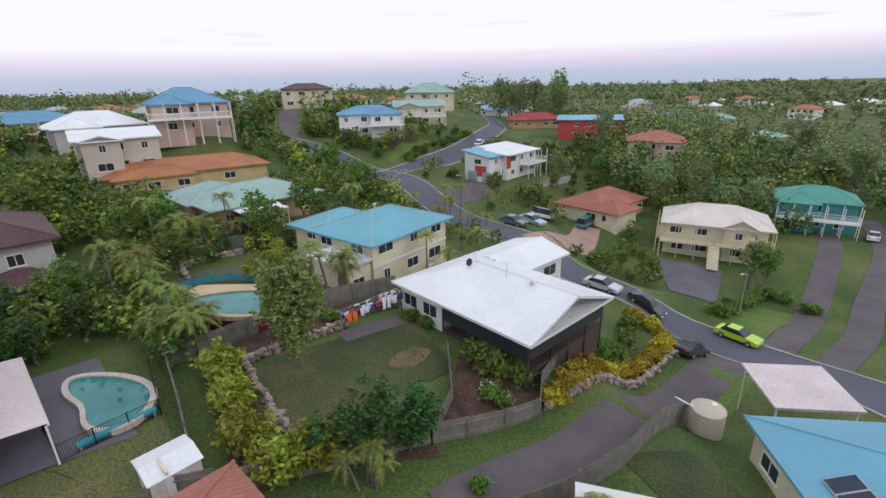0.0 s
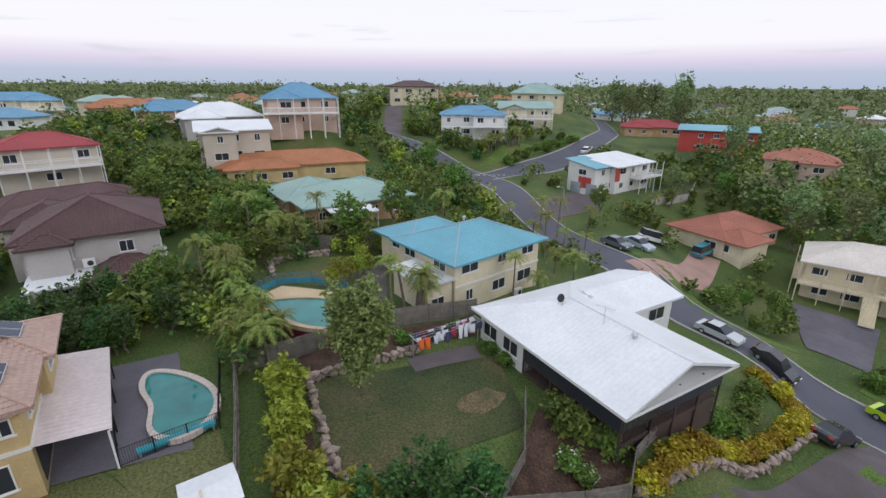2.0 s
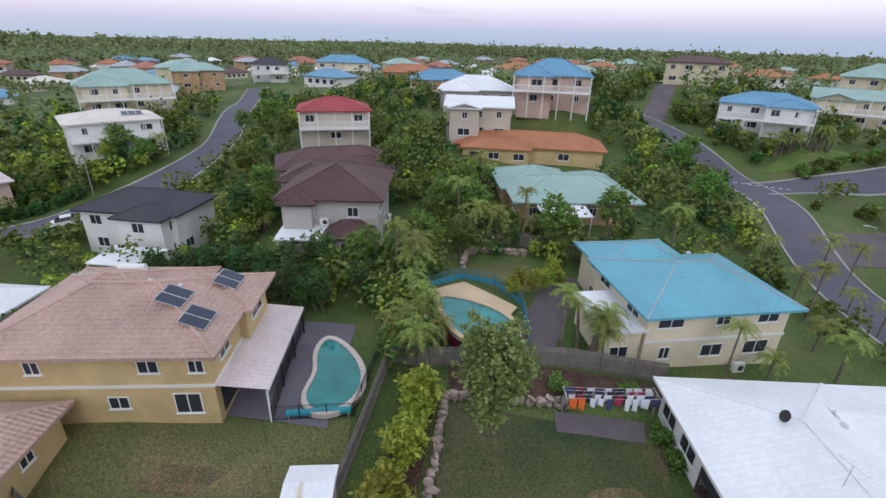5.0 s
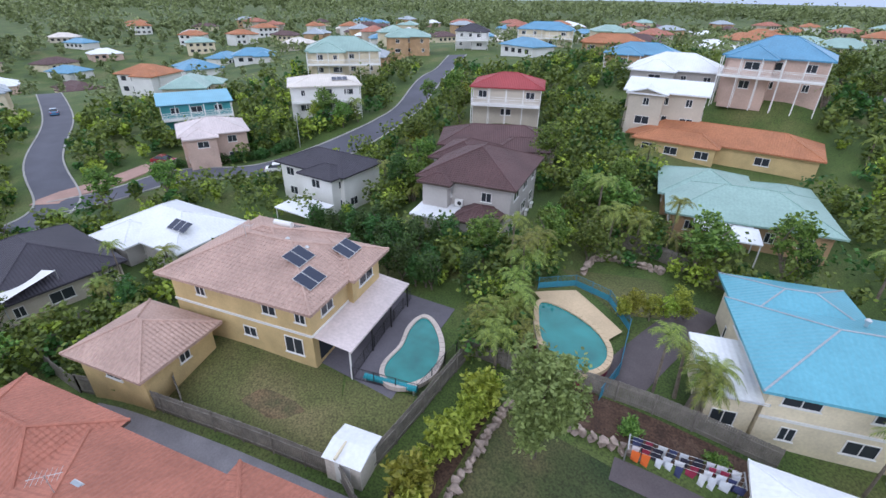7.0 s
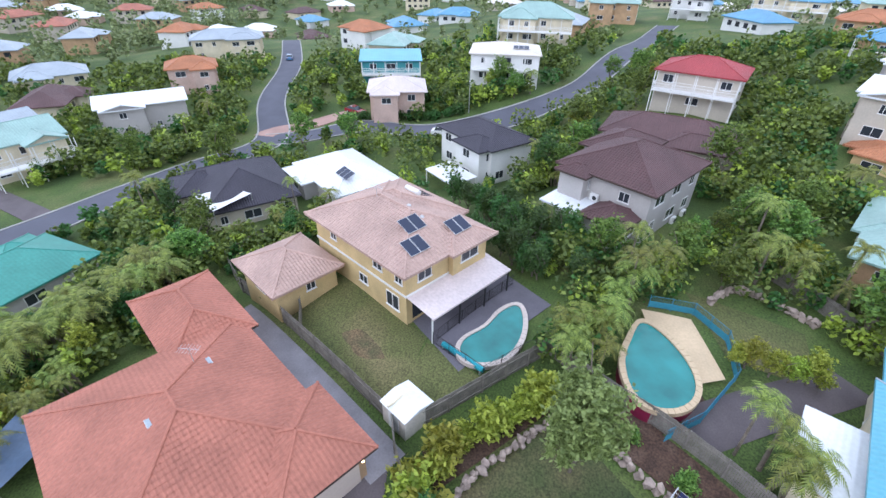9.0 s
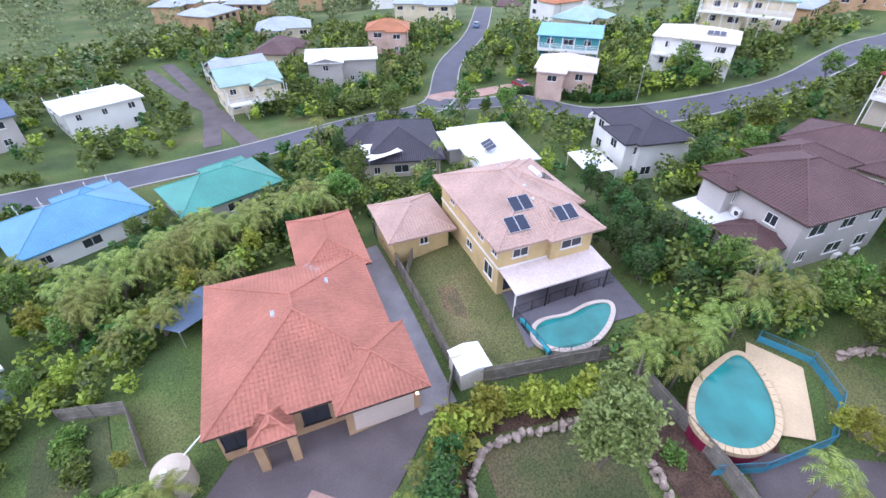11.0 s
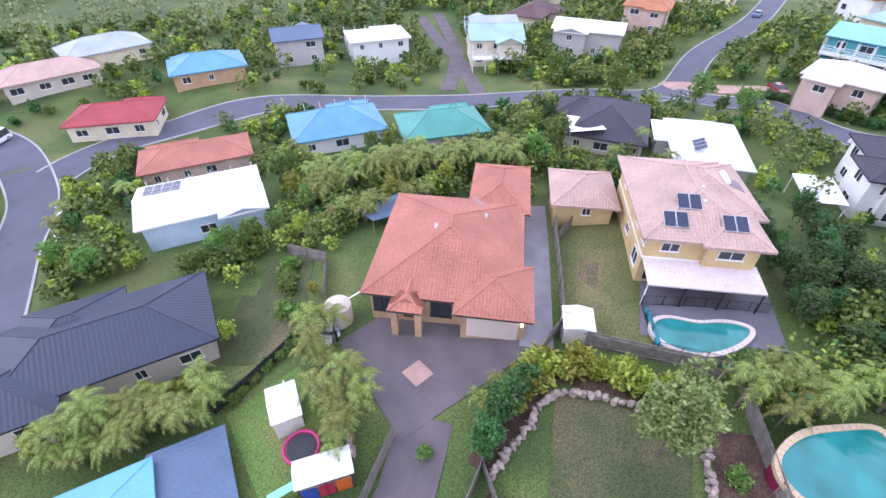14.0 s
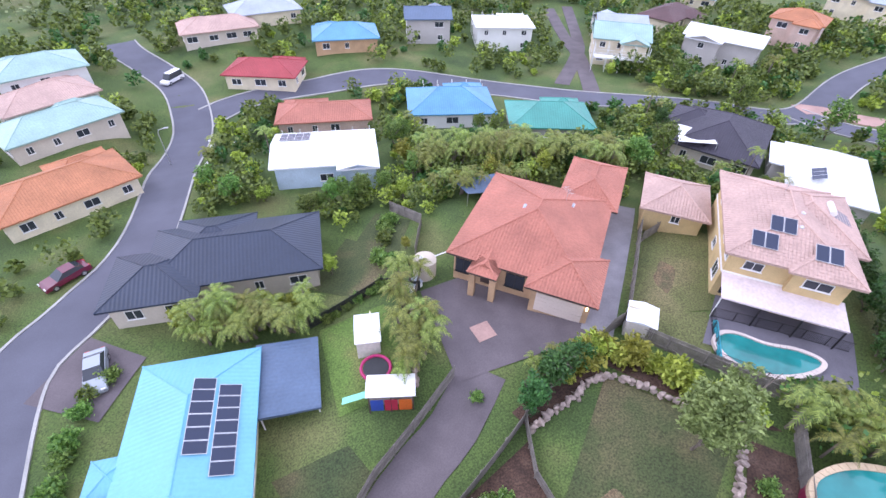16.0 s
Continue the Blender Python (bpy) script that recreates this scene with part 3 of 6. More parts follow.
def slope(sh, pts, course=0.0):
    """One roof plane, eave edge first; course: the height of a row of tiles, each row lying over the one below"""
    pts = [Vector(p) for p in pts]
    u = (pts[1] - pts[0]).normalized()
    nrm = (pts[1] - pts[0]).cross(pts[-1] - pts[0]).normalized()
    v = nrm.cross(u)
    flat = [((p - pts[0]).dot(u), (p - pts[0]).dot(v)) for p in pts]
    if not course:
        sh.poly(pts, flat)
        return
    top, k = max(q[1] for q in flat), 0
    while k * course < top - 1e-3:
        a, b = k * course, min((k + 1) * course, top)
        band = clip(clip(flat, 1, a, True), 1, b, False)
        if len(band) >= 3:
            rise = lambda q: 0.035 * (b - q[1]) / course
            sh.poly([pts[0] + q[0] * u + q[1] * v + rise(q) * nrm for q in band], band)
            low = sorted([q for q in band if q[1] < a + 1e-4])
            if len(low) >= 2:
                l0, l1 = low[0], low[-1]
                p0, p1 = pts[0] + l0[0] * u + l0[1] * v, pts[0] + l1[0] * u + l1[1] * v
                sh.poly([p0, p1, p1 + 0.035 * nrm, p0 + 0.035 * nrm], [l0, l1, l1, l0])
        k += 1


PANES = {}


def window(parent, m, w, h, frame_mat=None):
    """Frame, two panes and a sill, standing proud of the wall"""
    key = (round(w, 1), round(h, 1), (frame_mat or WHITE).name)
    if key not in PANES:
        fr, gl = Shape(), Shape()
        for x0, x1, z0, z1 in ((-w / 2, w / 2, 0, 0.06), (-w / 2, w / 2, h - 0.06, h), (-w / 2, -w / 2 + 0.06, 0.06, h - 0.06), (w / 2 - 0.06, w / 2, 0.06, h - 0.06), (-0.03, 0.03, 0.06, h - 0.06)):
            fr.box(x0, -0.05, z0, x1, 0.05, z1)
        fr.box(-w / 2 - 0.08, -0.1, -0.07, w / 2 + 0.08, 0.05, 0)
        gl.box(-w / 2 + 0.05, -0.02, 0.05, w / 2 - 0.05, 0.02, h - 0.05)
        PANES[key] = fr.mesh("window_frame", frame_mat or WHITE), gl.mesh("pane", GLASS)
    a = part("window", PANES[key][0], None, parent)
    a.matrix_local = m
    part("pane", PANES[key][1], None, a)
    return a


def gutter_box(sh, a, b, z, t=0.2):
    for x0, y0, x1, y1 in ((-a, -b, a, -b + 0.06), (-a, b - 0.06, a, b), (-a, -b + 0.06, -a + 0.06, b - 0.06), (a - 0.06, -b + 0.06, a, b - 0.06)):
        sh.box(x0, y0, z - t, x1, y1, z + 0.01)


def block(parent, ox, oy, w, d, h, roof, wallm, roofm, pitch=22, over=0.6, course=0.0, z0=0.0, caps=None, trim=None, wins=True, storeys=1, axis="x", sink=2.2, seed=0, fr=None, wall=True, verge=True, capped=True):
    """One volume of a house with its roof, in the house's own axes"""
    off = Matrix.Translation((ox, oy, z0))
    if wall:
        p = part("wall", Shape().box(-w / 2, -d / 2, -sink, w / 2, d / 2, h), wallm, parent)
        p.matrix_local = off
    a, b, e = w / 2 + over, d / 2 + over, h
    turn = Matrix.Identity(4)
    if (axis == "y") != (roof == "hip" and b > a and axis == "x"):
        a, b, turn = b, a, Matrix.Rotation(math.pi / 2, 4, "Z")
    rs, tan = Shape(), math.tan(radians(pitch))
    ridges = []
    if roof == "hip":
        r = a - b
        z = e + b * tan
        slope(rs, [(-a, -b, e), (a, -b, e), (r, 0, z), (-r, 0, z)] if r > 0.05 else [(-a, -b, e), (a, -b, e), (0, 0, z)], course)
        slope(rs, [(a, b, e), (-a, b, e), (-r, 0, z), (r, 0, z)] if r > 0.05 else [(a, b, e), (-a, b, e), (0, 0, z)], course)
        slope(rs, [(a, -b, e), (a, b, e), (r, 0, z)], course)
        slope(rs, [(-a, b, e), (-a, -b, e), (-r, 0, z)], course)
        ridges = [((-r, 0, z), (r, 0, z))] if r > 0.05 else []
        ridges += [((sx * a, sy * b, e), (sx * r, 0, z)) for sx in (-1, 1) for sy in (-1, 1)]
    elif roof == "gable":
        z = e + b * tan
        slope(rs, [(-a, -b, e), (a, -b, e), (a, 0, z), (-a, 0, z)], course)
        slope(rs, [(a, b, e), (-a, b, e), (-a, 0, z), (a, 0, z)], course)
        for s in (-1, 1):
            x, bb = s * (a - over), b - over
            g = Shape()
            zz = e + bb * tan + 0.02
            tri = [(x, -bb, e - 0.02), (x, bb, e - 0.02), (x, 0, zz)]
            g.poly(tri if s > 0 else tri[::-1])
            tri2 = [(q[0] - s * 0.15, q[1], q[2]) for q in tri]
            g.poly(tri2[::-1] if s > 0 else tri2)
            if verge:
                q = part("gable_wall", g, wallm, parent)
                q.matrix_local = off @ turn
            for t in (-1, 1):
                rs.poly([(s * a, t * b, e), (s * a, 0, z), (s * a, 0, z - 0.18), (s * a, t * b, e - 0.18)])
        ridges = [((-a, 0, z), (a, 0, z))]
    else:  # a single plane, rising to +y
        z = e + 2 * b * tan
        slope(rs, [(-a, -b, e), (a, -b, e), (a, b, z), (-a, b, z)])
        rs.poly([(-a, -b, e - 0.15), (-a, b, z - 0.15), (a, b, z - 0.15), (a, -b, e - 0.15)])
        for s in (-1, 1):
            rs.poly([(s * a, -b, e), (s * a, b, z), (s * a, b, z - 0.15), (s * a, -b, e - 0.15)])
        rs.poly([(a, b, z), (-a, b, z), (-a, b, z - 0.15), (a, b, z - 0.15)])
        if wall:
            up = Shape()
            aa, bb = a - over, b - over
            zt = lambda y: e + (y + b) * tan - 0.16
            up.poly([(-aa, bb, e), (-aa, -bb, e), (-aa, -bb, zt(-bb)), (-aa, bb, zt(bb))])
            up.poly([(aa, -bb, e), (aa, bb, e), (aa, bb, zt(bb)), (aa, -bb, zt(-bb))])
            up.poly([(aa, bb, e), (-aa, bb, e), (-aa, bb, zt(bb)), (aa, bb, zt(bb))])
            up.poly([(-aa, -bb, e), (aa, -bb, e), (aa, -bb, zt(-bb)), (-aa, -bb, zt(-bb))])
            q = part("upper_wall", up, wallm, parent)
            q.matrix_local = off @ turn
    ro = part("roof", rs, roofm, parent)
    ro.matrix_local = off @ turn
    if roof in ("hip", "gable"):
        gs = Shape()
        gutter_box(gs, a, b, e)
        gs.poly([(-a + 0.05, b - 0.05, e - 0.12), (a - 0.05, b - 0.05, e - 0.12), (a - 0.05, -b + 0.05, e - 0.12), (-a + 0.05, -b + 0.05, e - 0.12)])
        q = part("gutter", gs, trim or roofm, parent)
        q.matrix_local = off @ turn
    for p, q in ridges if capped else ():
        c = part("ridge_cap", Shape().tube([p, q], 0.11 if course else 0.07, 6), caps or roofm, parent)
        c.matrix_local = off @ turn
    if wins and wall:
        rnd = random.Random(seed + int(ox * 7 + oy * 13 + w))
        for side, length in (("s", w), ("n", w), ("e", d), ("w", d)):
            count = max(1, int(length / 3.6))
            for s in range(storeys):
                for k in range(count):
                    if rnd.random() < 0.12:
                        continue
                    ww, hh = rnd.choice([(1.8, 1.1), (1.2, 1.1), (2.1, 1.2), (0.9, 1.1), (1.5, 1.2)])
                    x = -length / 2 + length * (k + 0.5) / count + rnd.uniform(-0.3, 0.3)
                    z = 0.95 + s * 2.8
                    m = {"s": pose(x, -d / 2 - 0.01, z), "n": pose(x, d / 2 + 0.01, z, 0, 0, 180), "e": pose(w / 2 + 0.01, x, z, 0, 0, 90), "w": pose(-w / 2 - 0.01, x, z, 0, 0, -90)}[side]
                    window(parent, off @ m, ww, hh, fr)


def house(key, label, **kw):
    x, y, z, yaw = SITES[key]
    ob = thing("house", pose(x, y, z, 0, 0, yaw), label, "house", "houses on the hillside")
    return ob


def clear_house(key, r):
    x, y, *_ = SITES[key]
    TAKEN.append((x, y, r))


def verandah(parent, x0, y0, x1, y1, z, top, mat, rail=True, gap=2.6, deck=True):
    """A deck with posts at its outer edge, rails and balusters"""
    if deck:
        part("deck", Shape().box(x0, y0, z - 0.22, x1, y1, z), mat, parent)
    along_x = abs(x1 - x0) > abs(y1 - y0)
    sides = [((x0, y0), (x1, y0)), ((x0, y0), (x0, y1)), ((x1, y0), (x1, y1)), ((x0, y1), (x1, y1))]
    done = set()
    for (a, b), (c, d) in sides:
        n = max(1, round(math.hypot(c - a, d - b) / gap))
        for k in range(n + 1):
            px, py = a + (c - a) * k / n, b + (d - b) * k / n
            if (round(px, 1), round(py, 1)) in done:
                continue
            done.add((round(px, 1), round(py, 1)))
            part("post", Shape().box(px - 0.06, py - 0.06, -2.0, px + 0.06, py + 0.06, top), mat, parent)
        if rail:
            rl = Shape()
            dx, dy = (c - a), (d - b)
            ln = math.hypot(dx, dy)
            m = Matrix.Translation((a, b, z)) @ Matrix.Rotation(math.atan2(dy, dx), 4, "Z")
            rl.box(0, -0.03, 0.95, ln, 0.03, 1.02, m)
            rl.box(0, -0.03, 0.1, ln, 0.03, 0.16, m)
            for k in range(int(ln / 0.25)):
                rl.box(0.25 * k, -0.012, 0.16, 0.25 * k + 0.03, 0.012, 0.95, m)
            part("railing", rl, mat, parent)


def solar(parent_m, cols, rows, label, w=1.0, h=1.6):
    """A bank of solar panels on a roof; parent_m: the pose of its lower left corner, x along the eave, y up the slope"""
    ob = thing("solar_panel_bank", parent_m, label, "solar panels", "solar panels on roofs")
    for i in range(cols):
        for j in range(rows):
            p = part("panel", Shape().box(i * (w + 0.03), j * (h + 0.03), 0.08, i * (w + 0.03) + w, j * (h + 0.03) + h, 0.12), CHROME, ob)
            c = Shape().box(i * (w + 0.03) + 0.04, j * (h + 0.03) + 0.04, 0.118, i * (w + 0.03) + w - 0.04, j * (h + 0.03) + h - 0.04, 0.126)
            part("glass_face", c, SOLAR, p)
    return ob
# ---- houses ----
h = house("white", "white-roofed weatherboard house with a dark timber verandah")
part("wall", Shape().box(-7.2, -4.9, -2.2, -1.6, 4.9, 2.9), WHITE, h)
part("wall", Shape().box(-1.6, -2.2, -2.2, 5.4, 4.9, 2.9), WHITE, h)
# hipped at the garden end, gabled over the verandah
ra, rb, rz = 7.85, 5.5, 2.9 + 5.5 * math.tan(radians(19))
rs = Shape()
slope(rs, [(-ra, -rb, 2.9), (ra, -rb, 2.9), (ra, 0, rz), (rb - ra, 0, rz)])
slope(rs, [(ra, rb, 2.9), (-ra, rb, 2.9), (rb - ra, 0, rz), (ra, 0, rz)])
slope(rs, [(-ra, rb, 2.9), (-ra, -rb, 2.9), (rb - ra, 0, rz)])
for t in (-1, 1):
    rs.poly([(ra, t * rb, 2.9), (ra, 0, rz), (ra, 0, rz - 0.2), (ra, t * rb, 2.7)])
part("roof", rs, R_WHITE, h)
gs = Shape()
gutter_box(gs, ra, rb, 2.9)
part("gutter", gs, WHITE, h)
part("ceiling_lining", Shape().box(-ra + 0.1, -rb + 0.1, 2.72, ra - 0.1, rb - 0.1, 2.78), WHITE, h)
part("gable_wall", Shape().box(5.3, -3.6, 2.9, 5.4, 3.6, 3.5).box(5.3, -1.8, 3.5, 5.4, 1.8, 4.1), WHITE, h)
for p, q in (((rb - ra, 0, rz), (ra, 0, rz)), ((-ra, -rb, 2.9), (rb - ra, 0, rz)), ((-ra, rb, 2.9), (rb - ra, 0, rz))):
    part("ridge_cap", Shape().tube([p, q], 0.07, 6), R_WHITE, h)
block(h, -4.2, 7.7, 6.0, 7.4, 2.9, "gable", WHITE, R_WHITE, 15, 0.6, axis="y", seed=3)
verandah(h, -1.6, -4.9, 7.2, -2.2, 0.2, 2.8, DARKWOOD)
verandah(h, 5.4, -2.2, 7.2, 4.9, 0.2, 2.8, DARKWOOD)
part("screen", Shape().box(-1.5, -4.97, 1.25, 7.2, -4.94, 2.7), GLASS, h, "dark insect screen of the verandah")
part("screen", Shape().box(7.27, -4.9, 1.25, 7.3, 4.9, 2.7), GLASS, h, "dark insect screen of the verandah")
part("skirting", Shape().box(-1.5, -4.8, -2.2, 7.1, -4.7, -0.1), DARKWOOD, h, "dark slatted skirting below the deck")
part("skirting", Shape().box(7.0, -4.7, -2.2, 7.1, 4.8, -0.1), DARKWOOD, h, "dark slatted skirting below the deck")
for x in (-5.8, -3.2):
    window(h, pose(x, -4.92, 0.9), 1.8, 1.2)
for x in (-0.4, 1.8, 4):
    window(h, pose(x, -2.22, 0.3), 1.5, 2.0)
for k in range(6):
    part("step", Shape().box(-3.3, -5.2 - 0.3 * k, -0.25 - 0.2 * k, -1.8, -4.95 - 0.3 * k, -0.2 - 0.2 * k), DARKWOOD, h, "red-brown timber step to the lawn")
clear_house("white", 11)

h = house("blue", "two-storey cream house with a sky-blue metal roof")
block(h, 0, 0, 11.6, 8.8, 5.1, "hip", CREAM, R_BLUE, 20, 0.7, storeys=2, seed=5, caps=R_GREY)
block(h, -1.6, 5.6, 7.6, 5.6, 5.0, "hip", CREAM, R_BLUE, 20, 0.7, storeys=2, seed=6, caps=R_GREY)
block(h, -7.4, -1.6, 3.0, 5.0, 3.6, "skillion", CREAM, R_WHITE, 3, 0.4, storeys=1, seed=8)
part("band", Shape().box(-5.85, -4.5, 2.5, 5.85, -4.42, 2.7), WHITE, h)
clear_house("blue", 9.5)

h = house("green", "low brick house with a pale green metal roof")
block(h, 0, -1, 14.5, 9.5, 2.9, "hip", BRICKT, R_GREEN, 20, 0.8, seed=9)
block(h, -3.5, 4.5, 9, 9, 2.9, "hip", BRICKT, R_GREEN, 20, 0.8, seed=10)
block(h, 4.5, 3.5, 6, 8, 2.7, "hip", BRICKT, R_GREEN, 20, 0.8, seed=10)
block(h, -2.5, -6.8, 5, 3, 2.5, "skillion", CREAM, R_WHITE, 3, 0.2, wall=False)
part("patio_wall", Shape().box(-4.9, -5.75, -1, -0.2, -5.7, 2.4), GLASS, h)
clear_house("green", 10)

h = house("brown", "two-storey grey house with a dark brown tiled roof")
block(h, 0, 0.5, 10.4, 11.8, 5.8, "hip", GREYWALL, R_BROWN, 23, 0.7, 0.33, storeys=2, seed=11, trim=DARKWOOD)
block(h, -4.5, 6.5, 6, 8, 5.4, "hip", GREYWALL, R_BROWN, 23, 0.6, 0.33, storeys=2, seed=12, trim=DARKWOOD)
block(h, 2.2, -6.6, 4.2, 4.2, 2.7, "hip", GREYWALL, R_BROWN, 23, 0.5, 0.33, seed=13, trim=DARKWOOD)
block(h, -2.5, -6.9, 4.8, 4.6, 2.6, "skillion", GREYWALL, R_WHITE, 3, 0.2, wall=False)
for x in (-4.8, -0.4):
    part("post", Shape().box(x, -9.1, -1.5, x + 0.1, -9.0, 2.6), WHITE, h)
block(h, -3.2, -5.5, 3, 2.4, 5.6, "hip", GREYWALL, R_BROWN, 23, 0.5, 0.33, storeys=2, seed=21, trim=DARKWOOD)
clear_house("brown", 9.5)

h = house("yellow", "two-storey yellow brick house with a tan tiled roof")
block(h, 0.5, -0.2, 12.8, 8.8, 5.05, "hip", BRICKY, R_TAN, 22, 0.7, 0.33, wins=False, seed=14)
block(h, 5.0, 2.3, 4.8, 4.2, 5.05, "hip", BRICKY, R_TAN, 22, 0.7, 0.33, wins=False, seed=15)
block(h, -1.3, 1.6, 8.6, 7.6, 5.05, "hip", BRICKY, R_TAN, 22, 0.7, 0.33, storeys=2, seed=15)
block(h, -4.7, -8.6, 6.3, 5.8, 2.3, "hip", BRICKY, R_TAN, 24, 0.6, 0.33, seed=16, z0=-0.35)
part("band", Shape().box(-5.95, -4.68, 2.45, 6.95, -4.61, 2.65), WHITE, h, "white string course")
part("band", Shape().box(6.9, -4.6, 2.45, 6.97, 0.2, 2.65), WHITE, h, "white string course")
for x, z, w in ((1.2, 0.9, 1.2), (5.2, 0.5, 1.6), (3.4, 3.5, 1.2), (6.1, 3.5, 0.9), (-3.0, 3.5, 0.9)):
    window(h, pose(x, -4.62, z), w, 1.5 if w > 1.5 else 0.9)
window(h, pose(6.93, -2.6, 3.4, 0, 0, 90), 1.5, 0.9)
window(h, pose(7.43, 2.2, 3.4, 0, 0, 90), 2.1, 0.9)
aw = Shape()
slope(aw, [(10.0, -4.6, 2.15), (10.0, 4.9, 2.15), (6.95, 4.9, 2.5), (6.95, -4.6, 2.5)])
aw.box(9.9, -4.6, 2.0, 10.02, 4.9, 2.14)
part("awning_roof", aw, R_PINKW, h, "pale corrugated patio roof")
for y, m in ((-4.5, WHITE), (-1.4, BLACKM), (1.7, BLACKM), (4.8, BLACKM)):
    part("post", Shape().box(9.8, y - 0.05, -1, 9.9, y + 0.05, 2.0), m, h)
part("screen_wall", Shape().box(6.93, -4.0, 0, 6.96, 4.0, 2.2), GLASS, h, "dark sliding doors to the patio")
clear_house("yellow", 10.5)

h = house("terra", "low brick house with a terracotta tiled roof")
block(h, 0.35, 0.9, 13.9, 12.2, 3.0, "hip", BRICKT, R_TERRA, 21.5, 0.6, 0.33, wins=False, seed=17, trim=DARKWOOD)
block(h, 5.95, 5.3, 5.3, 5.2, 3.0, "hip", BRICKT, R_TERRA, 24, 0.6, 0.33, wins=False, seed=18, trim=DARKWOOD)
block(h, -10.0, 5.0, 8.4, 5.2, 3.0, "hip", BRICKT, R_TERRA, 24, 0.6, 0.33, seed=19, trim=DARKWOOD)
block(h, 7.9, -1.8, 2.2, 2.1, 2.8, "hip", BRICKT, R_TERRA, 30, 0.35, 0.33, wins=False, wall=False, trim=DARKWOOD)
block(h, 6.6, -1.8, 3.4, 2.1, 2.8, "gable", BRICKT, R_TERRA, 30, 0.35, 0.33, wins=False, wall=False, trim=DARKWOOD, verge=False)
for y in (-2.8, -0.8):
    part("pillar", Shape().box(8.45, y - 0.28, -1, 9.0, y + 0.28, 2.8), BRICKT, h)
part("porch_beam", Shape().box(8.5, -2.55, 2.35, 8.95, -1.05, 2.8), BRICKT, h)
gd = Shape()
for k in range(5):
    gd.box(8.61, 3.2, 0.44 * k, 8.66, 7.4, 0.44 * k + 0.42)
part("garage_door", gd, plain("cream_roller_door", (0.66, 0.55, 0.47), 0.6, var=0.05), h, "wide cream panelled garage door")
for y, w in ((-4.2, 1.6), (0.9, 1.8)):
    window(h, pose(7.32, y, 0.5, 0, 0, 90), w, 1.7, BLACKM)
for y, z in ((-4.2, 1.0), (-1.0, 1.0), (3.0, 1.0)):
    window(h, pose(-2.0 + y, -5.22, z), 1.5, 1.2)
    window(h, pose(-2.0 + y, 7.02, z, 0, 0, 180), 1.2, 1.0)
part("door", Shape().box(7.31, -2.4, 0, 7.36, -1.3, 2.1), DARKWOOD, h, "dark timber front door")
glow, _n, _l, _b = nodes_of("lamp_glow", 0.5)
_b.inputs["Emission Color"].default_value, _b.inputs["Emission Strength"].default_value = (1, 0.75, 0.35, 1), 6
part("wall_lamp", Shape().tube([(8.72, 7.65, 1.9), (8.72, 7.65, 2.2)], 0.09), glow, h, "lit porch lamp beside the garage")
clear_house("terra", 11.5)
for x, y, r in ((-14.5, -4.5, 6), (-11, 5.5, 5), (-4, 8.5, 4.5)):
    TAKEN.append((x, y, r))
dm = tagged(new("paving_medallion", Shape().box(-0.9, -0.9, 0, 0.9, 0.9, 0.02).mesh("medallion", PINKDRIVE)), "brick-red diamond set into the forecourt", "paving", kind="structure")
dm.matrix_world = pose(0.5, 8.9, gz(0.5, 8.9) + 0.1, 0, 0, 10)

h = house("cyan", "low house with a bright blue metal roof")
block(h, -0.5, 0, 8.2, 15.5, 3.2, "hip", CREAM, R_CYAN, 19, 0.6, seed=20)
block(h, 4.6, 0.6, 2.4, 2.4, 2.7, "hip", CREAM, R_CYAN, 24, 0.4, wins=False)
block(h, 3.4, 5.2, 4.5, 5, 3.1, "hip", CREAM, R_CYAN, 19, 0.6, seed=22)
block(h, 0.9, 13.0, 5.4, 4.6, 2.3, "skillion", WHITE, R_PINKW, 4, 0.2, wall=False)
for x in (-1.7, 3.5):
    for y in (10.8, 15.2):
        part("post", Shape().box(x, y, -2, x + 0.1, y + 0.1, 2.3), WHITE, h)
cp = Shape()
slope(cp, [(-4.6, -9.0, 2.7), (-4.6, -1.8, 2.7), (-9.9, -1.8, 2.5), (-9.9, -9.0, 2.5)])
cp.box(-9.9, -9.0, 2.35, -9.8, -1.8, 2.5).box(-9.9, -1.86, 2.35, -4.6, -1.8, 2.6)
part("carport_roof", cp, R_SLATE, h, "flat slate-blue carport roof")
for x in (-9.7, -5.2):
    for y in (-8.8, -2.2):
        part("post", Shape().box(x, y, -2, x + 0.1, y + 0.1, 2.5), WHITE, h)
clear_house("cyan", 11)
TAKEN.append((17, 8, 5))

h = house("navy", "low house with a dark navy metal roof")
block(h, -1, 0, 16.0, 8.4, 3.2, "hip", BEIGE, R_NAVY, 22, 0.7, seed=23)
block(h, 6.5, 2.6, 7.5, 6.5, 3.1, "hip", BEIGE, R_NAVY, 22, 0.7, seed=24)
block(h, 1.5, -2.5, 7, 6, 3.2, "hip", BEIGE, R_NAVY, 22, 0.7, seed=25)
clear_house("navy", 10)
h = house("solar", "white metal-roofed house with a bank of solar panels")
block(h, 0, 0, 13, 8.4, 3.6, "gable", BLUEWALL, R_WHITE, 12, 0.6, seed=26)
block(h, -4.4, 3.4, 4.6, 5.0, 3.8, "gable", BLUEWALL, R_WHITE, 14, 0.5, axis="y", seed=27)
verandah(h, -6.4, -6.4, 6.4, -4.3, 0.4, 3.3, WHITE)
clear_house("solar", 9)
h = house("queens", "raised cream verandah house with lattice and front stairs")
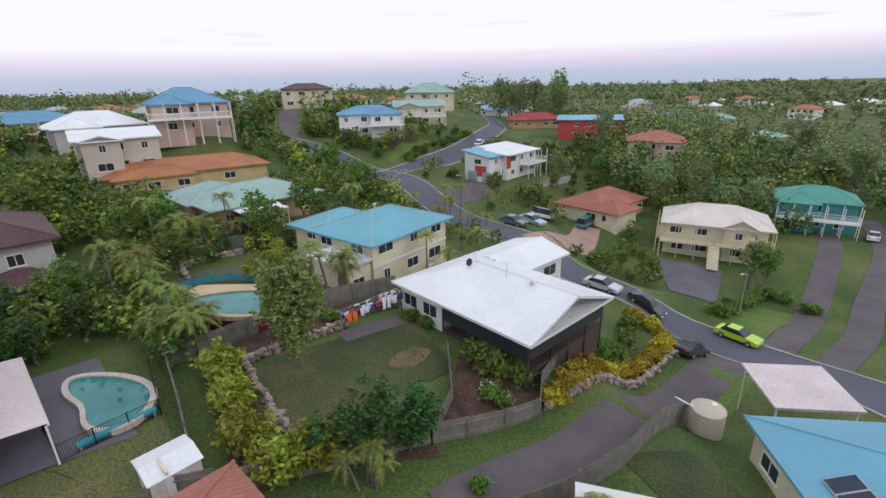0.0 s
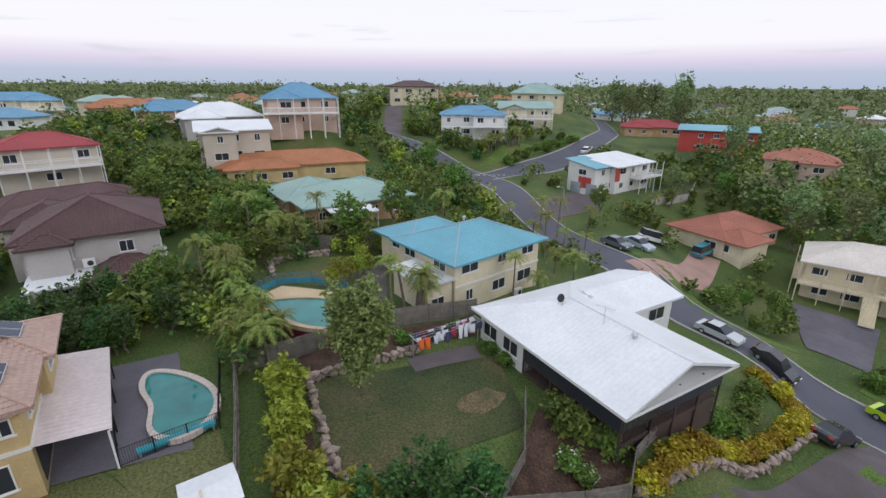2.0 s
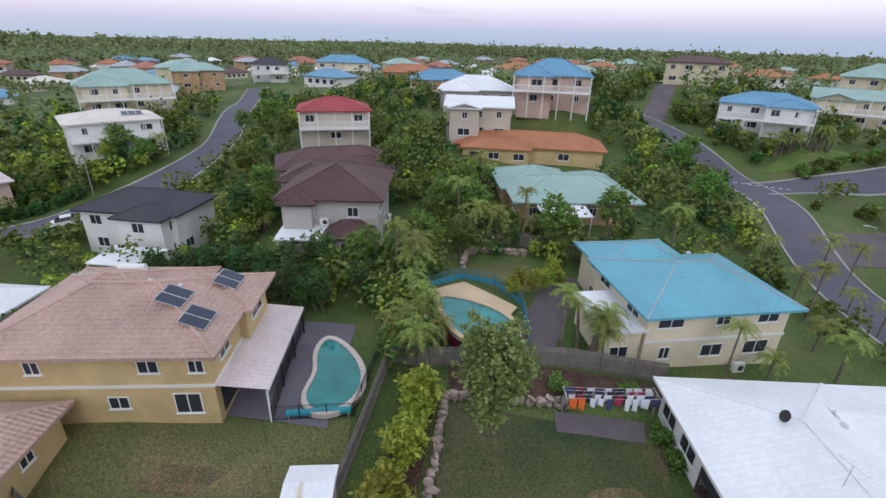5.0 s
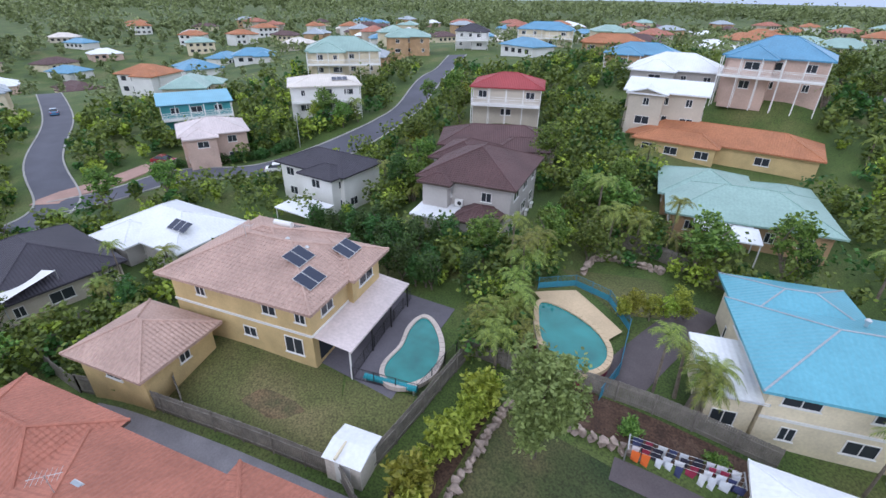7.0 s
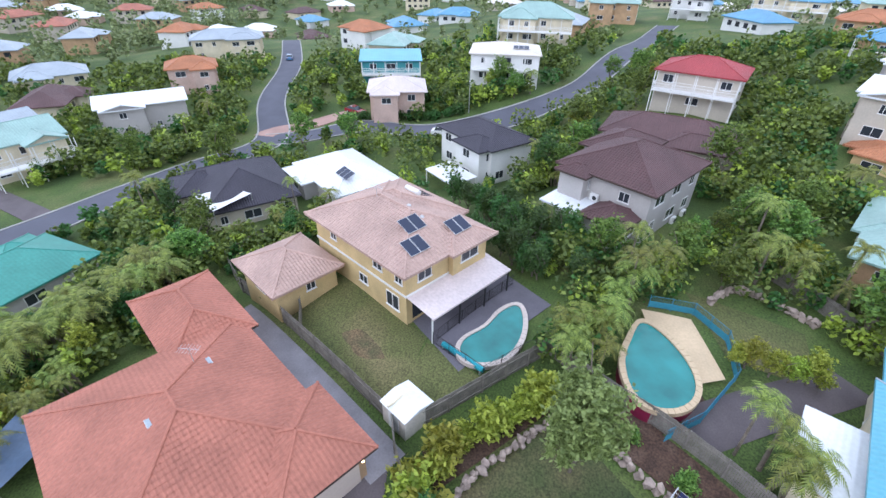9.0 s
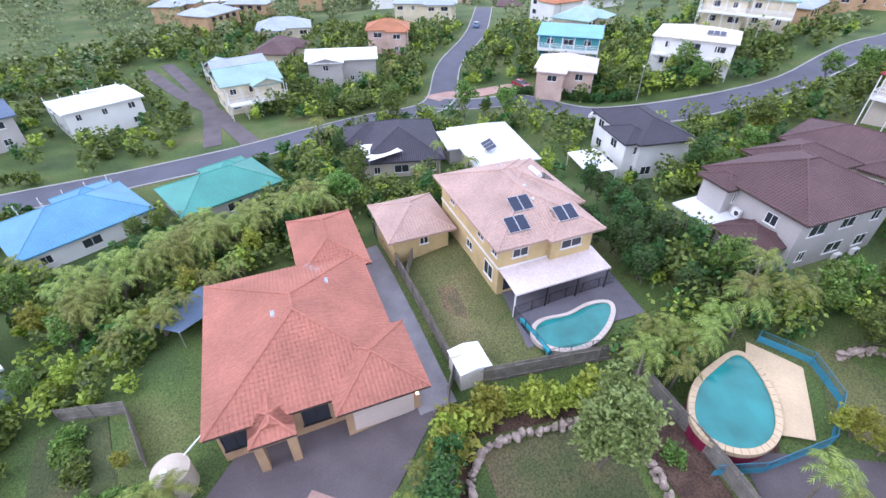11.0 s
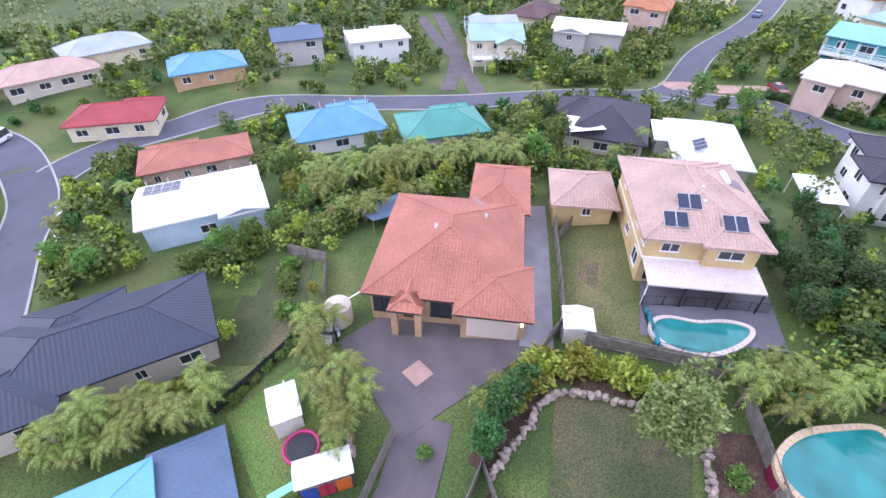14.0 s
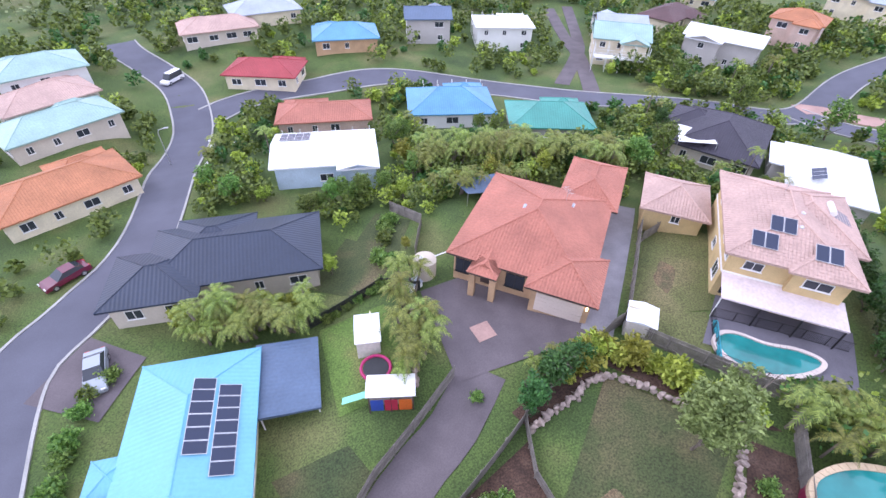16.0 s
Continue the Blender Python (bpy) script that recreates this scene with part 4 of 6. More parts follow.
block(h, 0, 0.8, 14.5, 9, 5.6, "hip", CREAM, R_CREAM, 25, 0.9, storeys=2, seed=28)
block(h, 3.4, -2.6, 4.2, 3.6, 5.6, "gable", CREAM, R_CREAM, 28, 0.5, axis="y", seed=29, storeys=2)
block(h, -3, -0.5, 5.5, 5, 5.8, "hip", CREAM, R_CREAM, 28, 0.6, wins=False)
verandah(h, -7.9, -5.8, 7.9, -3.7, 2.8, 5.6, CREAM)
verandah(h, -8.6, -3.7, -7.3, 4, 2.8, 5.6, CREAM)
st = Shape()
for k in range(14):
    st.box(-0.8, -6.0 - 0.27 * k, 2.6 - 0.2 * k, 0.8, -5.73 - 0.27 * k, 2.8 - 0.2 * k)
part("stairs", st, CREAM, h, "cream front stairs down to the garden")
clear_house("queens", 10)
h = house("orange", "low cream house with an orange-red tiled roof")
block(h, 0, 0, 15, 10, 2.9, "hip", CREAM, R_TERRA, 23, 0.6, 0.33, seed=30)
block(h, -4, -5, 6.5, 6, 2.8, "hip", CREAM, R_TERRA, 23, 0.6, 0.33, seed=31)
clear_house("orange", 10)
h = house("modern", "white two-storey house with red panels and a skillion roof")
block(h, 2, 0, 12, 8, 5.4, "skillion", WHITE, R_WHITE, 7, 0.9, storeys=2, seed=32)
block(h, -6.5, 0.5, 5, 6.5, 5.4, "skillion", WHITE, R_BLUE, 9, 0.6, storeys=2, seed=33)
part("panel", Shape().box(-4.2, -4.06, 2.4, -2.6, -4.0, 5.2), REDWALL, h, "red wall panel")
part("panel", Shape().box(-9.06, -2.0, 1.2, -9.0, 1.0, 3.4), REDWALL, h, "red wall panel")
for y in (-3.4, 0.4):
    part("garage_door", Shape().box(-9.1, y, 0, -9.05, y + 2.4, 2.2), R_GREY, h)
verandah(h, 1, -6.4, 9, -4.1, 2.8, 5.6, WHITE)
clear_house("modern", 10)


def simple(key, label, w, d, storeys, roof, wallm, roofm, pitch=22, wing=True, deck=False, course=0.0, r=None):
    """A house seen from further off: a main block, a wing and, where there is one, a verandah"""
    h = house(key, label)
    top = 2.9 + 2.7 * (storeys - 1)
    sd = len(key) * 31 + ord(key[0]) + ord(key[-1])
    block(h, 0, 0, w, d, top, roof, wallm, roofm, pitch, 0.6, course, storeys=storeys, seed=sd)
    if wing:
        block(h, (-1) ** sd * w * 0.22, -d * 0.42, w * 0.45, d * 0.6, top - 0.1, "hip" if roof == "skillion" else roof, wallm, roofm, pitch, 0.5, course, storeys=storeys, seed=sd + 1, axis="y" if roof == "gable" else "x")
    if deck:
        z = 2.8 * (storeys - 1) + 0.1
        verandah(h, -w * 0.5, -d / 2 - (d * 0.22 if wing else 0) - 2.0, w * 0.5, -d / 2 - (d * 0.22 if wing else 0), z, top, WHITE)
    clear_house(key, r or max(w, d) * 0.6)
    return h


simple("teal_e", "far house with a green roof among trees", 12, 9, 2, "hip", TEALWALL, R_DGREEN, 24, deck=True)
simple("red_s", "low house with a red tiled roof", 15, 7, 1, "hip", PINKWALL, R_TERRA)
simple("blue_s", "pale house with a mid-blue hipped roof", 14, 10, 1, "hip", WHITE, R_MID, 24, deck=True)
simple("green_s", "house with a dark green metal roof", 13, 9, 1, "hip", GREYWALL, R_DGREEN, 24)
simple("dark_w", "low house with a charcoal tiled roof", 14, 11, 1, "hip", BEIGE, R_DARK, 24)
simple("white_w", "low house with white pitched metal roofs", 13, 9, 1, "hip", GREYWALL, R_WHITE, 24)
simple("black_w", "two-storey white house with a charcoal roof", 12, 7.5, 2, "hip", WHITE, R_DARK, 22)
simple("pink", "two-storey pink house with a pale hipped roof", 10.5, 9, 2, "hip", PINKWALL, R_PINKW, 20)
simple("teal", "teal timber house with blue skillion roofs", 13, 7, 2, "skillion", TEALWALL, R_CYAN, 8, wing=False, deck=True)
simple("glassy", "white two-storey house with a glazed verandah", 13, 10, 2, "hip", WHITE, R_CREAM, 14, wing=False, deck=True)
simple("green2", "large cream verandah house with a pale green roof", 17, 11, 2, "hip", CREAM, R_GREEN, 25, deck=True)
simple("brown2", "low house with a dark brown tiled roof", 17, 9, 1, "hip", BEIGE, R_BROWN, 22)
simple("red_w", "house with a red hipped roof and white balcony", 11.5, 9, 2, "hip", BEIGE, R_RED, 20, wing=False, deck=True)
simple("sheet_w", "grey house with white gabled roofs", 15, 9, 2, "gable", GREYWALL, R_WHITE, 14)
simple("sage", "cream house with a grey-green gabled roof and balcony", 11, 10, 2, "gable", CREAM, R_GREEN, 20, deck=True)
simple("orange_w", "pink house with an orange tiled roof", 10, 8, 2, "hip", PINKWALL, R_ORANGE)
simple("grey_w", "wide house with grey metal roofs", 19, 9, 2, "hip", CREAM, R_GREY)
simple("bw", "pale house with a blue-grey roof and solar panels", 15, 10, 1, "hip", CREAM, R_GREY)
simple("brick_n", "two-storey brick house with a blue-grey roof", 14, 11, 2, "hip", PINKWALL, R_MID, 25, deck=True)
simple("brown_n", "two-storey cream house with a brown roof on the hill", 15, 9, 2, "hip", CREAM, R_BROWN, 18, wing=False)
simple("blue_n", "white verandah house with a blue roof", 16, 10, 2, "hip", WHITE, R_MID, 20, deck=True)
simple("veranda_n", "cream two-storey house with long verandahs", 15, 10, 2, "gable", CREAM, R_GREEN, 18, deck=True)
simple("green_n", "hilltop house with a pale green hipped roof", 17, 12, 2, "hip", CREAM, R_GREEN, 25)
simple("hip_n", "low house with a white hipped roof", 15, 10, 1, "hip", GREYWALL, R_WHITE, 24)
simple("curved", "beige two-storey house with a curved white roof", 11, 8.5, 2, "gable", BEIGE, R_WHITE, 15)
simple("terra_n", "wide yellow house with a terracotta tiled roof", 24, 9, 1, "hip", BRICKY, R_ORANGE, 20)
simple("blue_or", "orange brick house with a blue roof", 15, 9, 1, "hip", BRICKT, R_MID, 22, deck=True)
simple("sage3", "brick house with a grey-green roof", 14, 9, 2, "hip", BRICKT, R_GREEN)
simple("dark3", "white two-storey house with a charcoal roof", 11, 9, 2, "hip", WHITE, R_DARK, deck=True)
simple("blue3", "large cream house with a bright blue roof", 19, 10, 2, "hip", CREAM, R_MID, deck=True)
simple("terra3", "low house with a terracotta roof", 17, 9, 1, "hip", BRICKT, R_ORANGE)
simple("split", "brick and cream house with blue split skillion roofs", 18, 8, 2, "skillion", REDWALL, R_BLUE, 6, wing=False)
simple("pink_n", "pink house with an orange tiled roof", 12, 9, 2, "hip", PINKWALL, R_TERRA)
simple("red_n", "long low house with red tiled roofs", 18, 9, 1, "hip", BRICKT, R_RED)
simple("dark_s", "grey house with a dark gabled roof", 10, 8, 2, "gable", GREYWALL, R_SLATE, 20)
simple("white_s", "white two-storey house with a white roof and balcony", 13, 9, 2, "hip", WHITE, R_WHITE, 12, deck=True)
simple("sage_s", "cream house with a grey gabled roof and balcony", 11, 9, 2, "gable", CREAM, R_GREY, 20, deck=True)
simple("blue_far", "low house with a blue roof", 13, 9, 1, "hip", BRICKT, R_MID)
simple("red_far", "cream house with a red roof", 13, 8, 1, "hip", CREAM, R_RED)
simple("pink_far", "low house with an orange-pink roof", 15, 8, 1, "hip", BEIGE, R_TAN)
simple("sage_l", "long house with a pale grey-green roof", 15, 8, 1, "hip", BEIGE, R_GREEN)
simple("brown_l", "low house with a brown roof and solar panels", 13, 8, 1, "hip", BEIGE, R_TAN)
simple("orange_l", "low house with an orange tiled roof", 15, 9, 1, "hip", CREAM, R_ORANGE)
simple("green_l", "low house with a green roof", 13, 9, 1, "hip", WHITE, R_GREEN)
simple("grey_far", "low house with a grey roof", 15, 9, 1, "hip", CREAM, R_GREY)

# ---- planting ----
def crown(rnd, n, radii, centre, size, per=14, shell=0.55, flat=False, spread=1.0):
    """Clumps of small leaves round centres spread through an uneven body"""
    sh = Shape()
    for _ in range(n):
        d = Vector((rnd.gauss(0, 1), rnd.gauss(0, 1), rnd.gauss(0, 1))).normalized()
        r = shell + (1 - shell) * rnd.random()
        lump = 0.75 + 0.5 * noise.noise(d * 1.7 + Vector((centre[2], n * 0.01, 0)))
        c = Vector(centre) + Vector((d.x * radii[0], d.y * radii[1], d.z * radii[2])) * r * lump
        cs = size * rnd.uniform(1.4, 2.6) * spread
        for _ in range(per):
            p = c + Vector((rnd.gauss(0, 0.5), rnd.gauss(0, 0.5), rnd.gauss(0, 0.4))) * cs
            a = Vector((rnd.gauss(0, 1), rnd.gauss(0, 1), rnd.gauss(0, 0.5))).normalized()
            b = a.cross(Vector((rnd.gauss(0, 1), rnd.gauss(0, 1), rnd.gauss(0, 1)))).normalized()
            s = size * rnd.uniform(0.6, 1.3)
            sh.poly([p - a * s, p - b * s * 0.5, p + a * s, p + b * s * 0.5])
    return sh


def tree(name, label, seed, height, spread, leaf, size, trunk=0.16, n=120, base=0.35, per=14, cat="tree"):
    rnd = random.Random(seed)
    ob = thing(name, Matrix.Identity(4), label, cat, "trees in the gardens")
    tk = Shape()
    bend = [(rnd.uniform(-0.3, 0.3) * k, rnd.uniform(-0.3, 0.3) * k, height * 0.62 * k / 4 - 0.3) for k in range(5)]
    tk.tube(bend, [trunk * (1.2 - 0.2 * k) for k in range(5)], 7)
    for k in range(6):
        a = rnd.uniform(0, 6.28)
        s = bend[1 + k % 4]
        e = (s[0] + math.cos(a) * spread * 0.6, s[1] + math.sin(a) * spread * 0.6, s[2] + height * rnd.uniform(0.18, 0.35))
        mid = tuple((s[i] + e[i]) / 2 + (0.15 if i == 2 else 0) for i in range(3))
        tk.tube([s, mid, e], [trunk * 0.5, trunk * 0.35, trunk * 0.12], 5)
    part("trunk", tk, BARK, ob)
    lo = height * base
    part("crown", crown(rnd, n, (spread, spread, (height - lo) / 2), (0, 0, lo + (height - lo) / 2), size, per), leaf, ob)
    return ob


def palm(label, seed, height, frond=1.9, count=15, stems=1):
    rnd = random.Random(seed)
    ob = thing("palm", Matrix.Identity(4), label, "palm", "palms in the gardens")
    for s in range(stems):
        a0, off = rnd.uniform(0, 6.28), 0.0 if stems == 1 else 0.55
        bx, by, hh = math.cos(a0) * off, math.sin(a0) * off, height * rnd.uniform(0.75, 1.05)
        top = (bx * 2.2 + rnd.uniform(-0.2, 0.2), by * 2.2 + rnd.uniform(-0.2, 0.2), hh)
        part("trunk", Shape().tube([(bx, by, -0.3), ((bx + top[0]) / 2, (by + top[1]) / 2, hh * 0.5), top], [0.13, 0.1, 0.08], 7), BARK, ob)
        fr = Shape()
        for k in range(count):
            a = 2.4 * k + rnd.uniform(-0.2, 0.2)
            up, ln = rnd.uniform(0.1, 1.35), frond * rnd.uniform(0.8, 1.15)
            pts = []
            for j in range(8):
                t = j / 7
                rr = ln * t
                z = math.sin(up) * ln * t - 0.85 * ln * t**2.3
                pts.append(Vector((top[0] + math.cos(a) * rr * math.cos(up * 0.6), top[1] + math.sin(a) * rr * math.cos(up * 0.6), top[2] + z)))
            side = Vector((-math.sin(a), math.cos(a), 0))
            for j in range(1, 8):
                d = (pts[j] - pts[j - 1])
                for q in range(2):
                    base = pts[j - 1] + d * (q / 2)
                    lw = frond * 0.2 * math.sin(math.pi * min(0.97, (j + q / 2) / 8.2)) + 0.05
                    for sgn in (-1, 1):
                        tip = base + side * sgn * lw + d * 0.9 - Vector((0, 0, lw * 0.3))
                        fr.poly([base, base + d * 0.45, tip])
        part("fronds", fr, FROND, ob)
    return ob


def bush(name, label, seed, r, height, leaf, size=0.13, n=70, per=16, flowers=0, cat="shrub"):
    rnd = random.Random(seed)
    ob = thing(name, Matrix.Identity(4), label, cat, "shrubs in the gardens")
    part("foliage", crown(rnd, n, (r, r, height / 2), (0, 0, height * 0.48), size, per, 0.45), leaf, ob)
    if flowers:
        part("flowers", crown(rnd, flowers, (r * 1.05, r * 1.05, height / 2), (0, 0, height * 0.55), 0.07, 5, 0.9), FLOWER, ob)
    st = Shape()
    for k in range(3):
        a = k * 2.1
        st.tube([(0, 0, -0.3), (math.cos(a) * r * 0.3, math.sin(a) * r * 0.3, height * 0.5)], [0.05, 0.03], 5)
    part("stem", st, BARK, ob)
    return ob


PROTO = {
    "gum": [tree("tree", "tall grey-green gum tree with an open crown", 1 + k, 9 + k, 2.6, LEAFG, 0.2, 0.2, 130, 0.42) for k in range(3)],
    "broad": [tree("tree", "broad green garden tree with a full crown", 11 + k, 5.5 + k, 2.3, LEAF, 0.19, 0.15, 130, 0.28) for k in range(3)],
    "dark": [tree("tree", "dense dark green garden tree", 21 + k, 5.5 + k, 1.6, LEAFD, 0.17, 0.14, 120, 0.1) for k in range(2)],
    "lime": [tree("tree", "light lime green garden tree", 31 + k, 4.5 + k, 1.8, LEAFL, 0.17, 0.12, 110, 0.2) for k in range(2)],
    "palm": [palm("slender palm with arching yellow-green fronds", 41 + k, 4.6 + 0.8 * k, 1.9, 16) for k in range(3)],
    "clump": [palm("clump of golden cane palms with several stems", 51 + k, 2.9, 1.35, 10, 5) for k in range(2)],
    "shrub": [bush("shrub", "rounded green garden shrub", 61 + k, 0.95, 1.4, LEAF) for k in range(2)],
    "yellow": [bush("shrub", "yellow-green leafy garden shrub", 71 + k, 0.9, 1.7, LEAFL) for k in range(2)],
    "gold": [bush("shrub", "bright golden-yellow clipped shrub", 81 + k, 0.9, 1.2, LEAFY, 0.1, 90) for k in range(2)],
    "darkshrub": [bush("shrub", "dark green rounded garden shrub", 91 + k, 1.0, 1.5, LEAFD) for k in range(2)],
    "white": [bush("shrub", "green shrub dotted with white flowers", 96, 0.9, 1.2, LEAF, flowers=30)],
}
for kind in PROTO.values():
    for ob in kind:
        ob["proto"] = 1
USED = set()


def plant(kind, x, y, scale=1.0, seed=None, zs=None):
    rnd = random.Random(seed if seed is not None else int(x * 131 + y * 17))
    ob = PROTO[kind][rnd.randrange(len(PROTO[kind]))]
    m = pose(x, y, gz(x, y) - 0.05, 0, 0, rnd.uniform(0, 360)) @ Matrix.Diagonal((scale, scale, zs or scale * rnd.uniform(0.9, 1.12), 1))
    if ob not in USED:
        USED.add(ob)
        ob.matrix_world = m
        return ob
    return copy_thing_scaled(ob, m)


def copy_thing_scaled(ob, m):
    c = copy_thing(ob, Matrix.Identity(4))
    c.matrix_basis = m
    return c


def line_of(kind, pts, gap, scale, jitter=0.3, seed=1):
    rnd = random.Random(seed)
    for p in spline(pts, gap):
        plant(kind, p[0] + rnd.uniform(-jitter, jitter), p[1] + rnd.uniform(-jitter, jitter), scale * rnd.uniform(0.8, 1.2), rnd.randrange(9999))


# the back garden and its neighbours
big = tree("tree", "pale grey-green garden tree standing in the back lawn", 77, 9.6, 2.6, LEAFT, 0.16, 0.16, 560, 0.12, 17)
big.matrix_world = pose(-9.4, 23.4, gz(-9.4, 23.4) - 0.05)
line_of("yellow", [(-9, 15.3), (-11.8, 18.3), (-15.1, 23)], 1.2, 1.45, seed=2)
line_of("dark", [(-5.3, 14.9), (-2, 15.9), (0.1, 17.2)], 1.15, 0.72, 0.2, seed=3)
for x, y, s in ((-6.8, 14.2, 1.7), (-5.6, 14.8, 1.8), (-7.9, 13.9, 1.4)):
    plant("yellow", x, y, s)
for x, y, s in ((4.4, 24.6, 1.7), (6.4, 24.4, 1.5), (3.4, 25.8, 1.4)):
    plant("shrub", x, y, s)
plant("white", 4.2, 22.6, 1.0)
plant("white", 5.2, 22.0, 0.8)
line_of("gold", [(8.6, 23), (11.7, 26.4), (15.2, 30.2), (18.9, 33.7), (22.7, 37.3), (23, 40.7), (21.2, 43.7)], 0.85, 1.2, 0.2, seed=4)
line_of("shrub", [(14.3, 31.8), (18.1, 36.2), (20.1, 40.7)], 1.4, 1.2, 0.4, seed=5)
for x, y in ((-2.2, 31.8), (-0.8, 30.8), (-12, 27.4), (-9, 30), (-5.5, 33.6)):
    plant("shrub", x, y, 0.9)
for x, y, k, s in ((-17.6, 26.6, "palm", 0.8), (-20.6, 27.6, "palm", 0.95), (-20.4, 26.0, "clump", 1.0), (-17, 24.2, "palm", 1.0), (-23.0, 28.6, "palm", 0.85), (-24.2, 29.8, "palm", 0.9),
                  (-24.4, 30.2, "palm", 1.1), (-28, 33.6, "palm", 1.1), (-27.8, 30.6, "palm", 0.9), (-21, 25.4, "broad", 0.6), (-9.8, 34.2, "clump", 1.25), (-11.2, 33.6, "palm", 0.85),
                  (-8.4, 35.0, "palm", 0.8), (-1.6, 40.8, "palm", 0.8), (0.6, 43, "palm", 0.75), (-27.2, 44.4, "palm", 1.0), (-29, 42.6, "palm", 1.1), (-30.4, 44.2, "clump", 1.2), (-26, 47.4, "palm", 0.95), (-24.4, 48.6, "clump", 1.1),
                  (-32, 43, "palm", 1.1), (-22.6, 50.4, "palm", 0.9), (-20, 24.6, "palm", 0.9), (-18.6, 24.8, "clump", 0.9)):
    plant(k, x, y, s)
line_of("lime", [(-18.4, 36.2), (-17.4, 38.6), (-17.1, 41.6)], 0.9, 0.58, 0.2, seed=6)
line_of("dark", [(-26.7, 26.4), (-30.6, 26.9), (-34.5, 25), (-37.5, 21.6), (-41.5, 18.5)], 1.6, 0.72, 0.4, seed=7)
line_of("dark", [(-29.6, 29.3), (-33.5, 28.1)], 1.8, 0.6, 0.4, seed=8)
line_of("broad", [(-32.4, 36.9), (-35.3, 41.1), (-36.2, 46.1), (-39.1, 50.2)], 2.6, 0.75, 0.6, seed=9)
# round the forecourt and the play lawn
line_of("clump", [(5.5, 2.6), (6.5, 6.3), (7, 11.2)], 1.6, 1.15, 0.25, seed=10)
line_of("lime", [(-16.2, -13.4), (-9.1, -13.8), (-2.8, -14.8), (3.1, -15.5)], 1.9, 0.62, 0.4, seed=11)
line_of("clump", [(-2.9, -13.3), (-14.2, -12.5)], 2.2, 0.9, 0.4, seed=12)
plant("dark", -21.5, -13.2, 0.9)
plant("dark", -20.2, -14.4, 0.85)
line_of("shrub", [(5, -10.8), (6.9, -4.5), (5.3, -1.8)], 1.3, 1.1, 0.4, seed=13)
line_of("broad", [(7, -17.1), (10.7, -17.7), (13.3, -16.6)], 2.0, 0.6, 0.4, seed=14)
line_of("lime", [(15.2, -0.4), (19.3, -1.9), (23.6, -1.6), (26.9, -2.4)], 1.3, 0.7, 0.3, seed=15)
line_of("clump", [(16, 0.5), (24.6, -0.3)], 1.2, 1.2, 0.3, seed=16)
line_of("shrub", [(7.8, -0.1), (10.5, 0.5), (13.7, 1.4)], 1.0, 0.8, 0.2, seed=17)
plant("lime", 4.2, -4.6, 0.4)
plant("lime", 12.4, -5.6, 0.6)
line_of("shrub", [(33.1, 1.4), (35, 7.1), (35.2, 13.7)], 1.6, 1.2, 0.5, seed=18)
for x, y, k in ((-2.6, 13.8, "clump"), (-4.0, 15.8, "yellow"), (3.2, 14.6, "shrub")):
    plant(k, x, y, 0.7)
line_of("clump", [(-1.4, -21.7), (-11.2, -21.0), (-19.4, -16.8), (-27.1, -13.4)], 1.5, 1.35, 0.4, seed=51)
line_of("lime", [(-1.0, -24.2), (-12.1, -22.7), (-21.1, -17.8)], 2.0, 0.75, 0.5, seed=52)
line_of("dark", [(-28.2, 22.6), (-34.4, 20.6), (-40.5, 17.6), (-45.3, 13.7)], 1.3, 0.75, 0.3, seed=53)
line_of("dark", [(-31.1, 23.8), (-36.4, 22.4), (-41.9, 18.8)], 1.5, 0.7, 0.4, seed=54)
line_of("broad", [(10.4, -19.8), (6.5, -18.0), (1.2, -17.5), (-1.4, -22.0)], 2.0, 0.6, 0.4, seed=55)
line_of("dark", [(-29.5, 21.5), (-33.0, 17.7), (-36.9, 13.1), (-40.5, 8.8)], 1.3, 0.72, 0.25, seed=56)
# street trees and slopes
line_of("broad", [(22.2, 60.7), (27.2, 64.6), (30, 59.6)], 3.2, 0.65, 0.8, seed=19)
line_of("shrub", [(33.6, 48.5), (39.8, 54.3), (46, 58.2), (48.8, 52.1)], 1.7, 1.2, 1.2, seed=20)
line_of("shrub", [(-11.5, 108.1), (-5.1, 120), (3.4, 133.8)], 1.8, 1.4, 0.8, seed=22)
line_of("clump", [(-17.3, 110.3), (-11.1, 118.2)], 2.0, 1.2, 0.8, seed=23)
line_of("palm", [(-7.1, 69.5), (0.4, 59.2), (3.9, 51)], 4.0, 0.85, 0.8, seed=24)
line_of("palm", [(-1, 73.4), (5.4, 62.1)], 4.0, 0.9, 0.8, seed=25)
line_of("shrub", [(-83.2, 20.2), (-89.2, 9.8), (-85, 1.2)], 1.6, 1.3, 0.6, seed=26)
line_of("darkshrub", [(-81.1, 11.8), (-83, -0.9), (-81.1, -8.8)], 1.5, 1.3, 0.4, seed=27)


for k in range(4):
    ox, oy = -101 - 2.6 * k, 69.5 + 1.4 * k
    line_of("darkshrub", [(ox - 4.5, oy - 8), (ox, oy), (ox + 4.5, oy + 8)], 1.4, 1.1, 0.1, seed=40 + k)


def free(x, y, pad=0.0):
    return all((x - a) ** 2 + (y - b) ** 2 > (r + pad) ** 2 for a, b, r in TAKEN)


